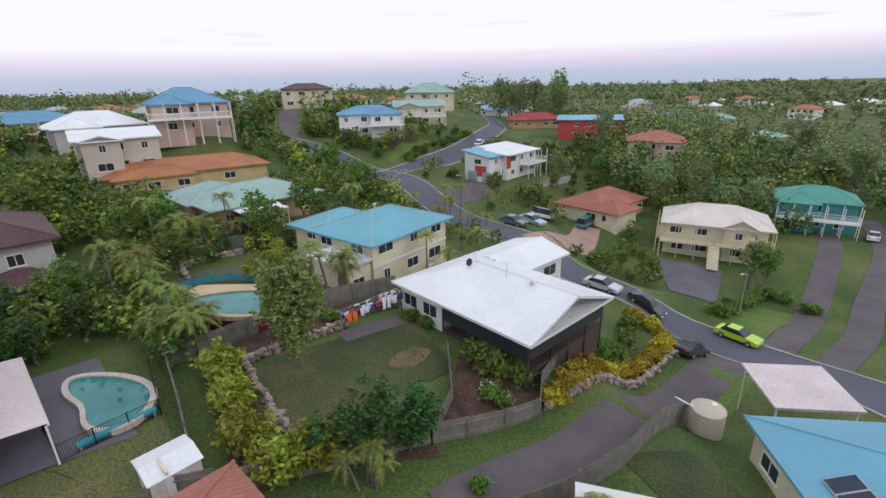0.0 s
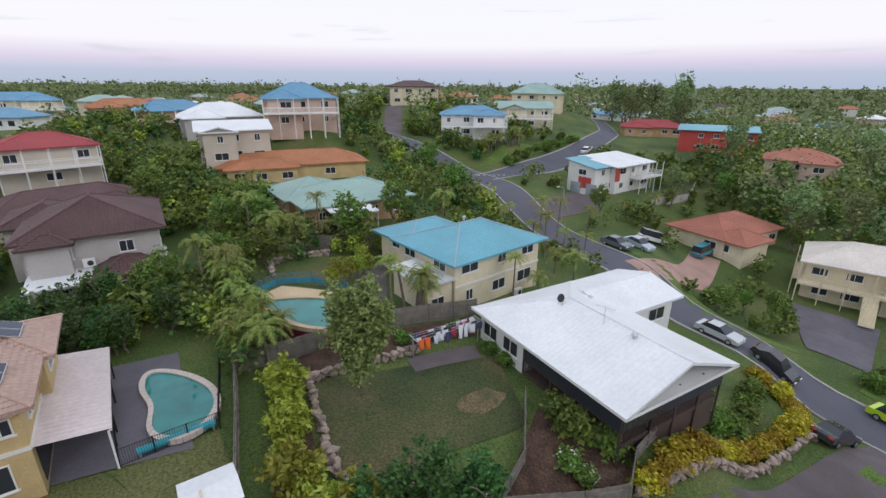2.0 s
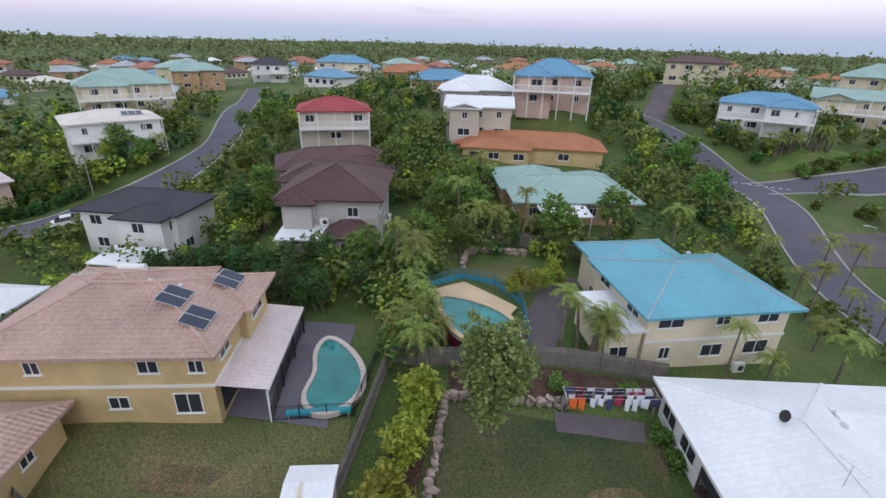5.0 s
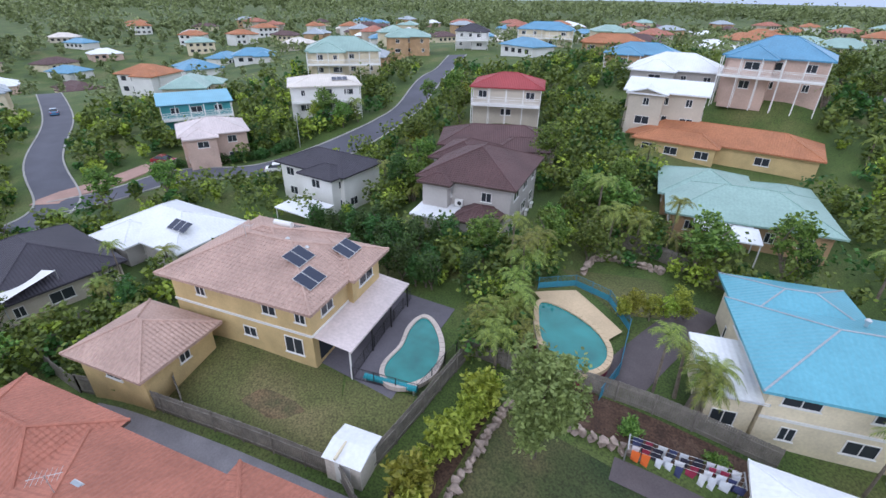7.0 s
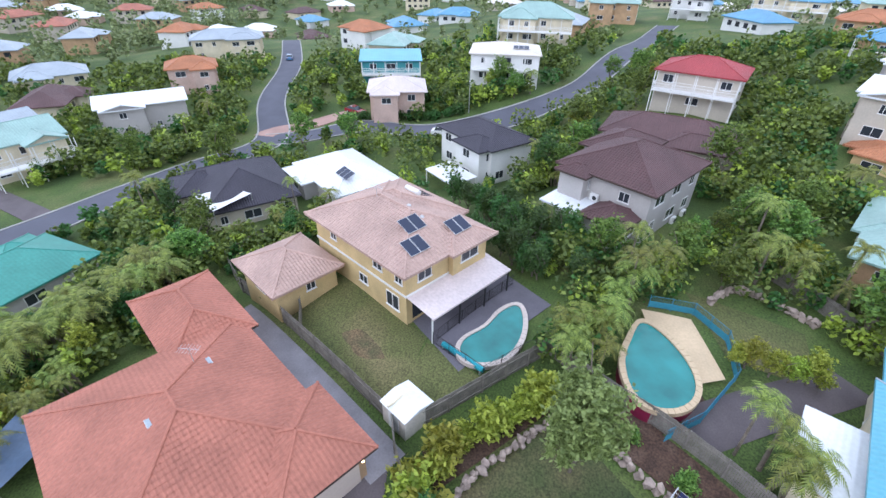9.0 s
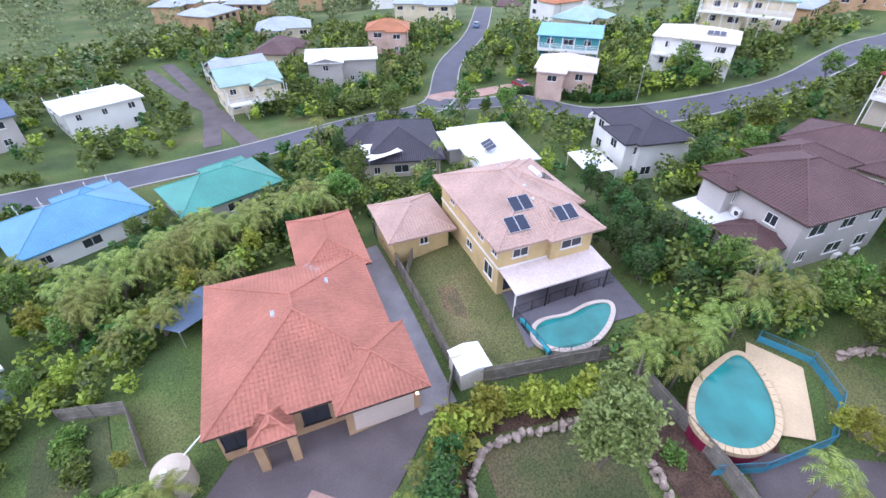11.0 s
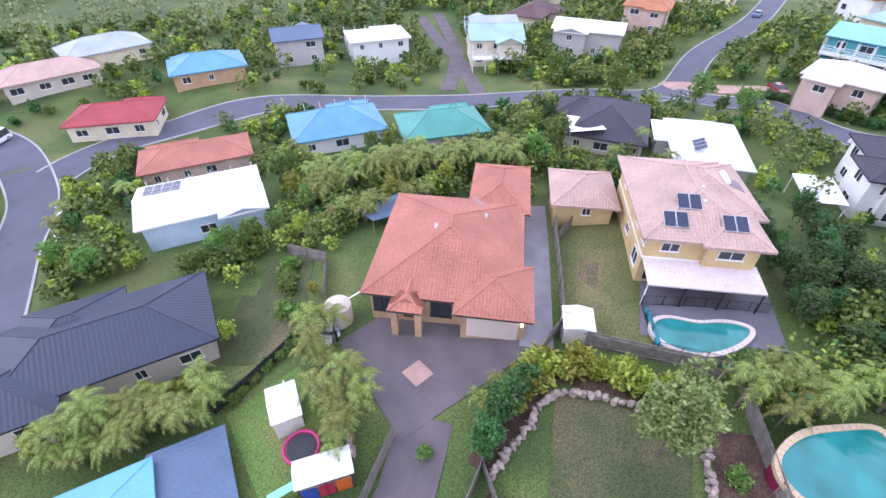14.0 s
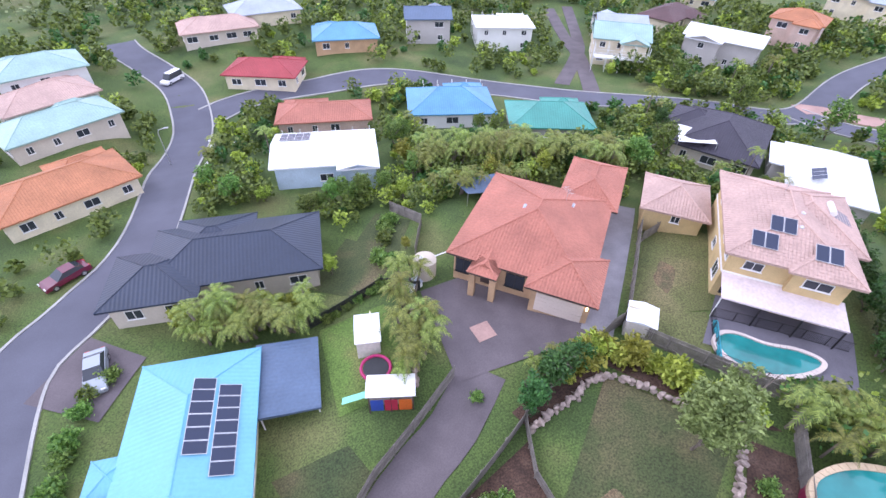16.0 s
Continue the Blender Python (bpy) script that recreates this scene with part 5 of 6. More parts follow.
def scatter(count, x0, x1, y0, y1, kinds, lo, hi, seed, pad=0.4):
    rnd, done = random.Random(seed), 0
    for _ in range(count * 6):
        x, y = rnd.uniform(x0, x1), rnd.uniform(y0, y1)
        if not free(x, y, pad):
            continue
        plant(rnd.choice(kinds), x, y, rnd.uniform(lo, hi), rnd.randrange(99999))
        done += 1
        if done >= count:
            break


MIX = ["broad", "broad", "shrub", "darkshrub", "lime", "palm", "clump", "dark", "yellow", "palm"]
scatter(26, -60, -16, 24, 58, MIX, 0.8, 1.15, 101)
scatter(22, -50, -18, -34, 4, MIX, 0.7, 1.05, 102)
scatter(22, -20, 36, -40, -10, MIX, 0.6, 0.95, 103)
scatter(18, -90, -50, -40, 60, ["broad", "palm", "lime"], 0.9, 1.2, 104)
scatter(14, -60, -10, 58, 110, ["broad", "palm", "clump"], 0.9, 1.2, 105)
scatter(14, -8, 50, 58, 110, ["broad", "gum", "palm"], 0.8, 1.1, 106)
scatter(26, 36, 90, 60, 150, ["gum", "gum", "broad"], 0.9, 1.3, 107)
scatter(12, 32, 60, -40, 10, MIX, 0.7, 1.0, 109)
scatter(14, 8, 40, 170, 215, ["gum"], 1.3, 1.8, 110)

for kind in PROTO.values():
    for ob in kind:
        if ob not in USED:
            plant_at = pose(-140 + len(USED), 140, gz(-140 + len(USED), 140))
            ob.matrix_world = plant_at
            USED.add(ob)

# dense garden planting and woods that nobody could count
def greenery(name, label, leaf, spots, seed):
    """spots: rows of count, x0, x1, y0, y1, least and most height, clearance"""
    rnd, sh = random.Random(seed), Shape()
    for count, x0, x1, y0, y1, lo, hi, pad in spots:
        for _ in range(count):
            x, y = rnd.uniform(x0, x1), rnd.uniform(y0, y1)
            hgt = rnd.uniform(lo, hi)
            if not free(x, y, pad + hgt * 0.12):
                continue
            rad, z = hgt * rnd.uniform(0.34, 0.6), gz(x, y)
            far = math.hypot(x, y - 20)
            size = 0.15 + far * 0.0021
            for _ in range(int(84 if far < 110 else 46)):
                dv = Vector((rnd.gauss(0, 1), rnd.gauss(0, 1), rnd.gauss(0, 1))).normalized()
                lump = 0.8 + 0.5 * noise.noise(dv * 1.6 + Vector((x, y, 0)))
                c = Vector((x, y, z + hgt * 0.52)) + Vector((dv.x * rad, dv.y * rad, dv.z * hgt * 0.5)) * rnd.uniform(0.55, 1) * lump
                s = size * rnd.uniform(0.7, 1.4)
                p = Vector((rnd.gauss(0, 1), rnd.gauss(0, 1), rnd.gauss(0, 0.5))).normalized() * s
                q = p.cross(Vector((rnd.gauss(0, 1), rnd.gauss(0, 1), rnd.gauss(0, 1)))).normalized() * s * 0.7
                sh.poly([c - p, c - q, c + p, c + q])
    tagged(new(name, sh.mesh(name, leaf)), label, "vegetation", kind="stuff")


greenery("garden_greenery", "dense green trees and shrubs filling the gardens", LEAF, [
    (420, -62, -16, 22, 60, 2.0, 5.5, 0.3), (420, -62, -18, -36, 4, 1.6, 4.0, 0.3), (480, -20, 38, -54, -9, 1.4, 3.6, 0.3), (900, -130, -50, -70, 62, 2.0, 5.5, 0.4),
    (850, -110, -8, 58, 160, 2.0, 5.5, 0.4), (260, -6, 36, 56, 130, 1.5, 4.5, 0.4), (700, 34, 130, 62, 200, 3, 8, 0.5), (900, -120, 70, -130, -48, 1.8, 5.0, 0.3), (200, 32, 75, -60, 12, 1.6, 4.5, 0.3)], 201)
greenery("garden_greenery", "dark green shrubs and hedges between the houses", LEAFD, [
    (150, -62, -16, 22, 60, 1.5, 4.5, 0.3), (150, -62, -18, -36, 4, 1.2, 3.2, 0.3), (130, -20, 38, -54, -9, 1.0, 3.0, 0.3), (350, -130, -50, -70, 62, 1.5, 4.5, 0.4), (350, -110, -8, 58, 160, 1.5, 4.5, 0.4), (250, 34, 130, 62, 200, 3, 7, 0.5), (180, -100, 60, -125, -50, 1.5, 4, 0.3)], 202)
greenery("garden_greenery", "lime green trees and shrubs between the houses", LEAFL, [
    (110, -62, -16, 22, 60, 1.5, 4.5, 0.3), (150, -62, -18, -36, 4, 1.2, 3.6, 0.3), (150, -20, 38, -54, -9, 1.0, 3.4, 0.3), (300, -130, -50, -70, 62, 1.5, 4.5, 0.4), (260, -110, -8, 58, 160, 1.5, 4.5, 0.4), (120, 34, 130, 62, 200, 3, 7, 0.5), (180, -100, 60, -125, -50, 1.5, 4, 0.3)], 203)
greenery("gum_woods", "tall grey-green gum trees on the slope", LEAFG, [
    (420, 36, 160, 70, 240, 7, 13, 0.6), (70, 2, 40, 172, 215, 11, 17, 0.6), (150, -200, 0, 160, 300, 5, 10, 0.6), (120, -110, -30, 110, 170, 4, 9, 0.5)], 204)
# far suburb
FARROOFS = [R_GREEN, R_MID, R_TERRA, R_WHITE, R_GREY, R_BROWN, R_ORANGE, R_CREAM]
FARWALLS = [CREAM, WHITE, BEIGE, PINKWALL, BRICKT]
models = []
for k in range(8):
    fh = thing("house", pose(-200 - 20 * k, 60, gz(-200 - 20 * k, 60)), ("far suburban house with a " + FARROOFS[k].name.replace("_", " ")), "house", "houses on the far slopes")
    block(fh, 0, 0, 13 + k % 3, 9, 2.9 if k % 2 else 5.4, "hip", FARWALLS[k % 5], FARROOFS[k], 23, 0.6, wins=False, capped=False)
    ws = Shape()
    for st_ in range(1 if k % 2 else 2):
        for q in range(4):
            for sy in (-4.54, 4.5):
                ws.box(-5.4 + 3 * q, sy, 0.9 + 2.7 * st_, -3.9 + 3 * q, sy + 0.04, 2.1 + 2.7 * st_)
    part("windows", ws, GLASS, fh)["kind"] = "stuff"
    block(fh, 3, -4, 6, 6, 2.8 if k % 2 else 5.3, "hip", FARWALLS[k % 5], FARROOFS[k], 23, 0.5, wins=False, capped=False)
    models.append(fh)
    TAKEN.append((-200 - 20 * k, 60, 11))
rnd = random.Random(17)
made = 0
for _ in range(1500):
    a, d = radians(rnd.uniform(5, 150)), rnd.uniform(125, 430)
    x, y = -math.sin(a) * d, 20 + math.cos(a) * d
    if not free(x, y, 11):
        continue
    copy_thing(models[rnd.randrange(8)], pose(x, y, gz(x, y), 0, 0, rnd.uniform(0, 360)))
    TAKEN.append((x, y, 9))
    made += 1
    if made >= 150:
        break
for _ in range(60):
    a, d = radians(rnd.uniform(-45, 0)), rnd.uniform(190, 480)
    x, y = -math.sin(a) * d, 20 + math.cos(a) * d
    if free(x, y, 14):
        copy_thing(models[rnd.randrange(8)], pose(x, y, gz(x, y), 0, 0, rnd.uniform(0, 360)))
        TAKEN.append((x, y, 9))

# far haze is put into the colour: these woods get the paler LEAFG
greenery("distant_woods", "distant tree cover over the hills, in grey-green paled for haze", LEAFG, [
    (800, -480, -120, -140, 300, 3, 6.5, 0.6), (600, -300, 300, 160, 600, 4, 9, 0.6), (700, 120, 520, -100, 520, 5, 11, 0.6), (1500, -320, 190, -360, -100, 5, 11, 0.6), (1000, -1000, -350, -300, 700, 10, 20, 1), (700, -700, 700, 450, 1200, 10, 22, 1)], 205)

# ---- fences, walls and pools ----
def fence(pts, height, label, mat=None, gap=2.4, name="fence"):
    """A paling fence: posts and rails as parts, the palings joined"""
    mat = mat or TIMBER
    x0, y0 = pts[0]
    ob = thing(name, pose(x0, y0, gz(x0, y0)), label, "fence", "timber fences")
    base = Vector((x0, y0, gz(x0, y0)))
    pal = Shape()
    rnd = random.Random(int(x0 * 10))
    for (a, b), (c, d) in zip(pts, pts[1:]):
        ln = math.hypot(c - a, d - b)
        n = max(1, round(ln / gap))
        ang = math.atan2(d - b, c - a)
        for k in range(n):
            p = [Vector((a + (c - a) * t, b + (d - b) * t, 0)) for t in (k / n, (k + 1) / n)]
            for q in p:
                q.z = gz(q.x, q.y)
            part("post", Shape().box(-0.05, -0.05, -0.3, 0.05, 0.05, height + 0.05, Matrix.Translation(p[0] - base)), mat, ob)
            for zz in (0.35, height - 0.35):
                rl = Shape()
                rl.tube([p[0] - base + Vector((0, 0, zz)), p[1] - base + Vector((0, 0, zz))], 0.04, 4)
                part("rail", rl, mat, ob)
            m = int((p[1] - p[0]).to_2d().length / 0.13)
            for j in range(m):
                q = p[0].lerp(p[1], (j + 0.5) / m) - base
                hh = height + rnd.uniform(-0.03, 0.03)
                pal.box(-0.06, -0.012, -0.05, 0.06, 0.012, hh, Matrix.Translation(q) @ Matrix.Rotation(ang, 4, "Z") @ Matrix.Translation((0, 0.05, 0)))
    o = part("infill", pal, mat, ob)
    o["kind"] = "stuff"
    return ob


fence([(-26.6, -5.6), (-19.2, 3.1), (-11.8, 12), (-9.7, 12.6)], 1.8, "weathered grey timber fence between two houses")
fence([(-11.4, 13.5), (-14.8, 18), (-18.8, 23)], 1.8, "weathered grey timber fence behind the shed")
fence([(-18.8, 23), (-14.8, 27.3), (-9.7, 32.3), (-4.4, 37.3)], 1.7, "weathered grey timber fence along the mulched bank")
fence([(-9.7, 12.6), (-4.2, 14.9), (0.5, 17.5), (2.6, 18.8), (7.5, 21.6)], 1.5, "weathered grey timber fence along the driveway")
fence([(7.5, 21.6), (8, 24.2), (14.1, 33.2)], 1.3, "grey timber fence below the verandah")
fence([(0.5, 17.5), (1.6, 21.6), (1.1, 26.8)], 1.2, "low grey timber fence beside the lawn")
fence([(19.9, 26.1), (12.1, 17.9), (6.9, 14.1), (4.3, 12.3)], 1.7, "weathered grey timber fence on the far side of the driveway")
fence([(4.5, 2.2), (7.8, -0.3), (15.3, 1.6)], 1.3, "dark painted timber fence behind the play lawn", BLACKM)
fence([(4, -13.4), (1.5, -8.1), (3.6, -3)], 1.5, "grey timber fence beside the small lawn")
fence([(-26.6, -5.6), (-31.9, -10), (-37.7, -7.4)], 1.7, "grey timber fence behind the tan garage")
fence([(-24.5, 1.3), (-19.8, 2.9)], 1.5, "short grey timber fence beside the garage")
fence([(-40.1, 51.7), (-29.4, 44.5), (-19.6, 48.8), (-15, 53.6)], 1.7, "grey timber fence below the green-roofed house")
fence([(18.5, 95.7), (26.6, 103.7), (29.3, 110.9)], 1.6, "pale timber fence round the modern house", CONCRETE)

STONES = []
for k in range(6):
    rnd = random.Random(300 + k)
    bm = bmesh.new()
    bmesh.ops.create_icosphere(bm, subdivisions=1, radius=0.5)
    for v in bm.verts:
        v.co *= rnd.uniform(0.6, 1.2)
        v.co.z *= 0.75
    me = bpy.data.meshes.new("stone")
    bm.to_mesh(me)
    bm.free()
    me.materials.append(STONE)
    STONES.append(me)


def stone_wall(pts, height, label):
    x0, y0 = pts[0]
    ob = thing("retaining_wall", pose(x0, y0, gz(x0, y0)), label, "stone wall", "stone retaining walls")
    rnd = random.Random(int(x0 * 7 + y0))
    for p in spline(pts, 0.46):
        for row in range(max(1, round(height / 0.42))):
            s = part("stone", STONES[rnd.randrange(6)], None, ob)
            s.matrix_local = pose(p[0] - x0 + rnd.uniform(-0.12, 0.12), p[1] - y0 + rnd.uniform(-0.12, 0.12), gz(p[0], p[1]) - gz(x0, y0) + 0.15 + row * 0.38, rnd.uniform(-20, 20), rnd.uniform(-20, 20), rnd.uniform(0, 360)) @ Matrix.Diagonal((rnd.uniform(0.45, 1.0), rnd.uniform(0.4, 0.75), rnd.uniform(0.5, 0.95), 1))


stone_wall([(0.3, 18.4), (-2.9, 17.5), (-6, 16.5), (-7.9, 17.1), (-10.7, 20.1), (-13.5, 23.6)], 0.8, "rough pink-grey boulder wall edging the lawn")
stone_wall([(-13.3, 24), (-9.8, 27.1), (-7.5, 29.3)], 0.9, "rough boulder wall below the clothes line")
stone_wall([(8.1, 22.2), (13, 26.4), (18.2, 31.3), (23.2, 36.3)], 0.9, "rough boulder wall under the golden hedge")
stone_wall([(5.7, 4.3), (6.8, 8), (7.4, 11.7)], 0.8, "rough boulder bank beside the forecourt")
stone_wall([(-25.6, 37.3), (-27.5, 40.8), (-23.5, 45.1)], 0.7, "rough boulder edging above the pool lawn")


def pool(x, y, z, yaw, a, b, dent, label, rim, skirt=0.0):
    """A kidney-shaped pool: rim of coping stones, water and, where it stands proud, a coloured skirt"""
    ob = thing("swimming_pool", pose(x, y, z, 0, 0, yaw), label, "swimming pool", "garden pools")
    out = lambda k, g: ((a + g) * math.cos(2 * math.pi * k / 48), (b + g) * math.sin(2 * math.pi * k / 48) * (1 - dent * math.exp(-((math.cos(2 * math.pi * k / 48)) / 0.45) ** 2) * (math.sin(2 * math.pi * k / 48) > 0)) + 0.22 * b * math.cos(4 * math.pi * k / 48 + 1))
    for k in range(48):
        p = [out(k, 0), out(k, 0.42), out(k + 0.93, 0.42), out(k + 0.93, 0)]
        c = Shape()
        lo, hi = [(*q, -0.25) for q in p], [(*q, 0.12) for q in p]
        c.poly(hi)
        for i in range(4):
            j = (i + 1) % 4
            c.poly([lo[i], lo[j], hi[j], hi[i]])
        part("coping_stone", c, rim, ob)
    w = Shape()
    w.poly([(*out(k, 0.05), 0.0) for k in range(48)])
    part("water", w, WATER, ob, "still turquoise water")
    if skirt:
        s = Shape()
        for k in range(48):
            p, q = out(k, 0.3), out(k + 1, 0.3)
            s.poly([(*p, -skirt), (*q, -skirt), (*q, -0.1), (*p, -0.1)])
        part("skirt", s, plain("crimson_render", (0.22, 0.012, 0.05), 0.6), ob, "crimson rendered pool wall")
    return ob


pool(-20.5, 19.0, gz(-20.5, 19.0) + 0.22, 149, 3.9, 1.75, 0.3, "kidney-shaped turquoise pool in grey paving", COPING)
pool(-17.4, 30.3, 4.2, 172, 4.2, 2.1, -0.1, "round-ended turquoise pool with a crimson wall", SANDSTONE, 2.4)


def mesh_fence(pts, label, mat, height=1.2, sheet=None):
    x0, y0 = pts[0]
    ob = thing("pool_fence", pose(x0, y0, gz(x0, y0)), label, "pool fence", "pool fences")
    for (a, b), (c, d) in zip(pts, pts[1:]):
        ln = math.hypot(c - a, d - b)
        n = max(1, round(ln / 1.8))
        for k in range(n):
            t0, t1 = k / n, (k + 1) / n
            p, q = (a + (c - a) * t0 - x0, b + (d - b) * t0 - y0), (a + (c - a) * t1 - x0, b + (d - b) * t1 - y0)
            zp, zq = gz(p[0] + x0, p[1] + y0) - gz(x0, y0), gz(q[0] + x0, q[1] + y0) - gz(x0, y0)
            part("post", Shape().box(p[0] - 0.03, p[1] - 0.03, zp - 0.2, p[0] + 0.03, p[1] + 0.03, zp + height), mat, ob)
            bars = Shape()
            for hh in (0.12, height - 0.05):
                bars.tube([(*p, zp + hh), (*q, zq + hh)], 0.02, 4)
            for j in range(1, 14):
                t = j / 14
                bx, by, bz = p[0] + (q[0] - p[0]) * t, p[1] + (q[1] - p[1]) * t, zp + (zq - zp) * t
                bars.box(bx - 0.008, by - 0.008, bz + 0.12, bx + 0.008, by + 0.008, bz + height - 0.05)
            part("panel", bars, mat, ob)
            if sheet:
                s = Shape()
                s.poly([(*p, zp + 0.15), (*q, zq + 0.15), (*q, zq + height * 0.55), (*p, zp + height * 0.55)])
                part("cloth", s, sheet, ob, "blue shade cloth")
    return ob


BLUECLOTH = plain("blue_shade_cloth", (0.06, 0.28, 0.38), 0.8)
mesh_fence([(-19.1, 14), (-16.1, 18), (-20.5, 23.4)], "black metal pool fence", BLACKM)
mesh_fence([(-19.1, 14), (-23.3, 17.2), (-27.4, 20.6)], "black metal pool fence along the patio", BLACKM)
mesh_fence([(-24.6, 31.9), (-23.8, 35.3), (-20.7, 36.7), (-16.8, 35.8), (-13.2, 32.2), (-11.7, 29.5)], "curved pool fence hung with blue cloth", plain("blue_steel", (0.05, 0.2, 0.3), 0.5), 1.3, BLUECLOTH)
rl = thing("pool_cover_roll", pose(-17.6, 16.4, gz(-17.6, 16.4) + 0.25, 0, 0, 53), "rolled turquoise pool cover beside the fence", "pool cover")
part("roll", Shape().tube([(-2.0, 0, 0.1), (2.0, 0, 0.1)], 0.22, 12), plain("turquoise_cover", (0.03, 0.33, 0.40), 0.6), rl)
part("stand", Shape().box(-1.9, -0.25, -0.3, -1.8, 0.25, 0.1).box(1.8, -0.25, -0.3, 1.9, 0.25, 0.1), CHROME, rl)

# ---- sheds, tanks, play things ----
def shed(x, y, yaw, w, d, hh, label, lift=0.0):
    ob = thing("garden_shed", pose(x, y, gz(x, y) + lift, 0, 0, yaw), label, "shed", "garden sheds")
    part("wall", Shape().box(-w / 2, -d / 2, -0.3, w / 2, d / 2, hh), R_CREAM, ob)
    rs = Shape()
    a, b, t = w / 2 + 0.12, d / 2 + 0.12, 0.28
    slope(rs, [(-a, -b, hh), (a, -b, hh), (a, 0, hh + t), (-a, 0, hh + t)])
    slope(rs, [(a, b, hh), (-a, b, hh), (-a, 0, hh + t), (a, 0, hh + t)])
    for s in (-1, 1):
        rs.poly([(s * a, -b, hh), (s * a, b, hh), (s * a, 0, hh + t)])
    part("roof", rs, R_WHITE, ob, "white ribbed roof")
    part("door", Shape().box(-0.5, -d / 2 - 0.03, 0, 0.5, -d / 2, hh - 0.15), WHITE, ob)
    part("skylight_strip", Shape().box(-a * 0.35, -b, hh + 0.14, -a * 0.25, 0, hh + 0.3), CREAM, ob)
    return ob


shed(-12.3, 13.0, 50, 2.3, 2.3, 1.9, "white metal garden shed with a ribbed gable roof")
shed(10.3, 6.2, -8, 2.0, 3.0, 2.0, "white cubby house with a ribbed roof")


def tank(x, y, r, hh, label):
    ob = thing("water_tank", pose(x, y, gz(x, y)), label, "water tank", "rainwater tanks")
    body = Shape().tube([(0, 0, -0.2 + k * (hh + 0.2) / 16) for k in range(17)], [r if k % 2 else r * 0.98 for k in range(17)], 28)
    m = plain("beige_tank_plastic", (0.52, 0.45, 0.36), 0.6, var=0.06)
    part("body", body, m, ob)
    part("lid", Shape().tube([(0, 0, hh - 0.05), (0, 0, hh + 0.2), (0, 0, hh + 0.3)], [r, r * 0.55, r * 0.2], 28), m, ob)
    part("hatch", Shape().tube([(r * 0.3, 0, hh + 0.15), (r * 0.3, 0, hh + 0.36)], 0.22, 14), WHITE, ob)
    part("pipe", Shape().tube([(-r * 0.9, 0, hh + 0.1), (-r * 2.0, 0.3, hh + 0.7)], 0.06, 8), WHITE, ob, "white inlet pipe")
    return ob


tank(3.4, 0.2, 1.15, 2.1, "round beige rainwater tank beside the terracotta house")
tank(19.6, 23.4, 1.15, 2.2, "round beige rainwater tank beside the blue-roofed house")
bx = thing("pump_box", pose(4.9, 1.6, gz(4.9, 1.6), 0, 0, 20), "white pump cover box beside the tank", "box")
part("cover", Shape().box(-0.7, -0.45, 0, 0.7, 0.45, 0.8), WHITE, bx)
part("lid", Shape().box(-0.75, -0.5, 0.8, 0.75, 0.5, 0.86), R_GREY, bx)
tr = thing("trampoline", pose(10.3, 9.6, gz(10.3, 9.6)), "round trampoline with pink edge padding", "trampoline")
part("mat", Shape().tube([(0, 0, 0.86), (0, 0, 0.88)], 1.05, 28), BLACKM, tr)
ring = Shape()
for k in range(28):
    a0, a1 = 2 * math.pi * k / 28, 2 * math.pi * (k + 1) / 28
    ring.tube([(1.22 * math.cos(a0), 1.22 * math.sin(a0), 0.88), (1.22 * math.cos(a1), 1.22 * math.sin(a1), 0.88)], 0.14, 6)
part("padding", ring, plain("pink_vinyl", (0.42, 0.02, 0.12), 0.5), tr)
for k in range(6):
    a0 = k * math.pi / 3
    part("leg", Shape().tube([(1.2 * math.cos(a0), 1.2 * math.sin(a0), -0.1), (1.2 * math.cos(a0), 1.2 * math.sin(a0), 0.85)], 0.03, 6), CHROME, tr)
pf = thing("play_fort", pose(9.6, 12.4, gz(9.6, 12.4), 0, 0, -14), "colourful wooden play fort with a white roof and slide", "play equipment")
fr = Shape()
slope(fr, [(-1.9, -1.0, 2.3), (1.9, -1.0, 2.3), (1.9, 0, 2.75), (-1.9, 0, 2.75)])
slope(fr, [(1.9, 1.0, 2.3), (-1.9, 1.0, 2.3), (-1.9, 0, 2.75), (1.9, 0, 2.75)])
part("roof", fr, WHITE, pf)
for x in (-1.7, 0, 1.7):
    for y in (-0.85, 0.85):
        part("post", Shape().box(x - 0.05, y - 0.05, -0.2, x + 0.05, y + 0.05, 2.3), DARKWOOD, pf)
part("platform", Shape().box(-1.7, -0.85, 1.0, 1.7, 0.85, 1.08), TIMBER, pf)
for x, col in ((-1.6, (0.55, 0.12, 0.02)), (-0.5, (0.35, 0.02, 0.05)), (0.6, (0.03, 0.06, 0.3))):
    part("panel", Shape().box(x, 0.86, 0.2, x + 1.0, 0.9, 1.7), plain("painted_panel_%d" % int(x * 10 + 20), col, 0.5), pf)
sl = Shape()
sl.poly([(2.0, -0.4, 1.05), (2.0, 0.2, 1.05), (4.0, 0.2, 0.1), (4.0, -0.4, 0.1)])
sl.box(1.95, -0.45, 0.95, 2.05, 0.25, 1.1)
part("slide", sl, plain("mint_plastic", (0.2, 0.6, 0.42), 0.4), pf, "mint green plastic slide")

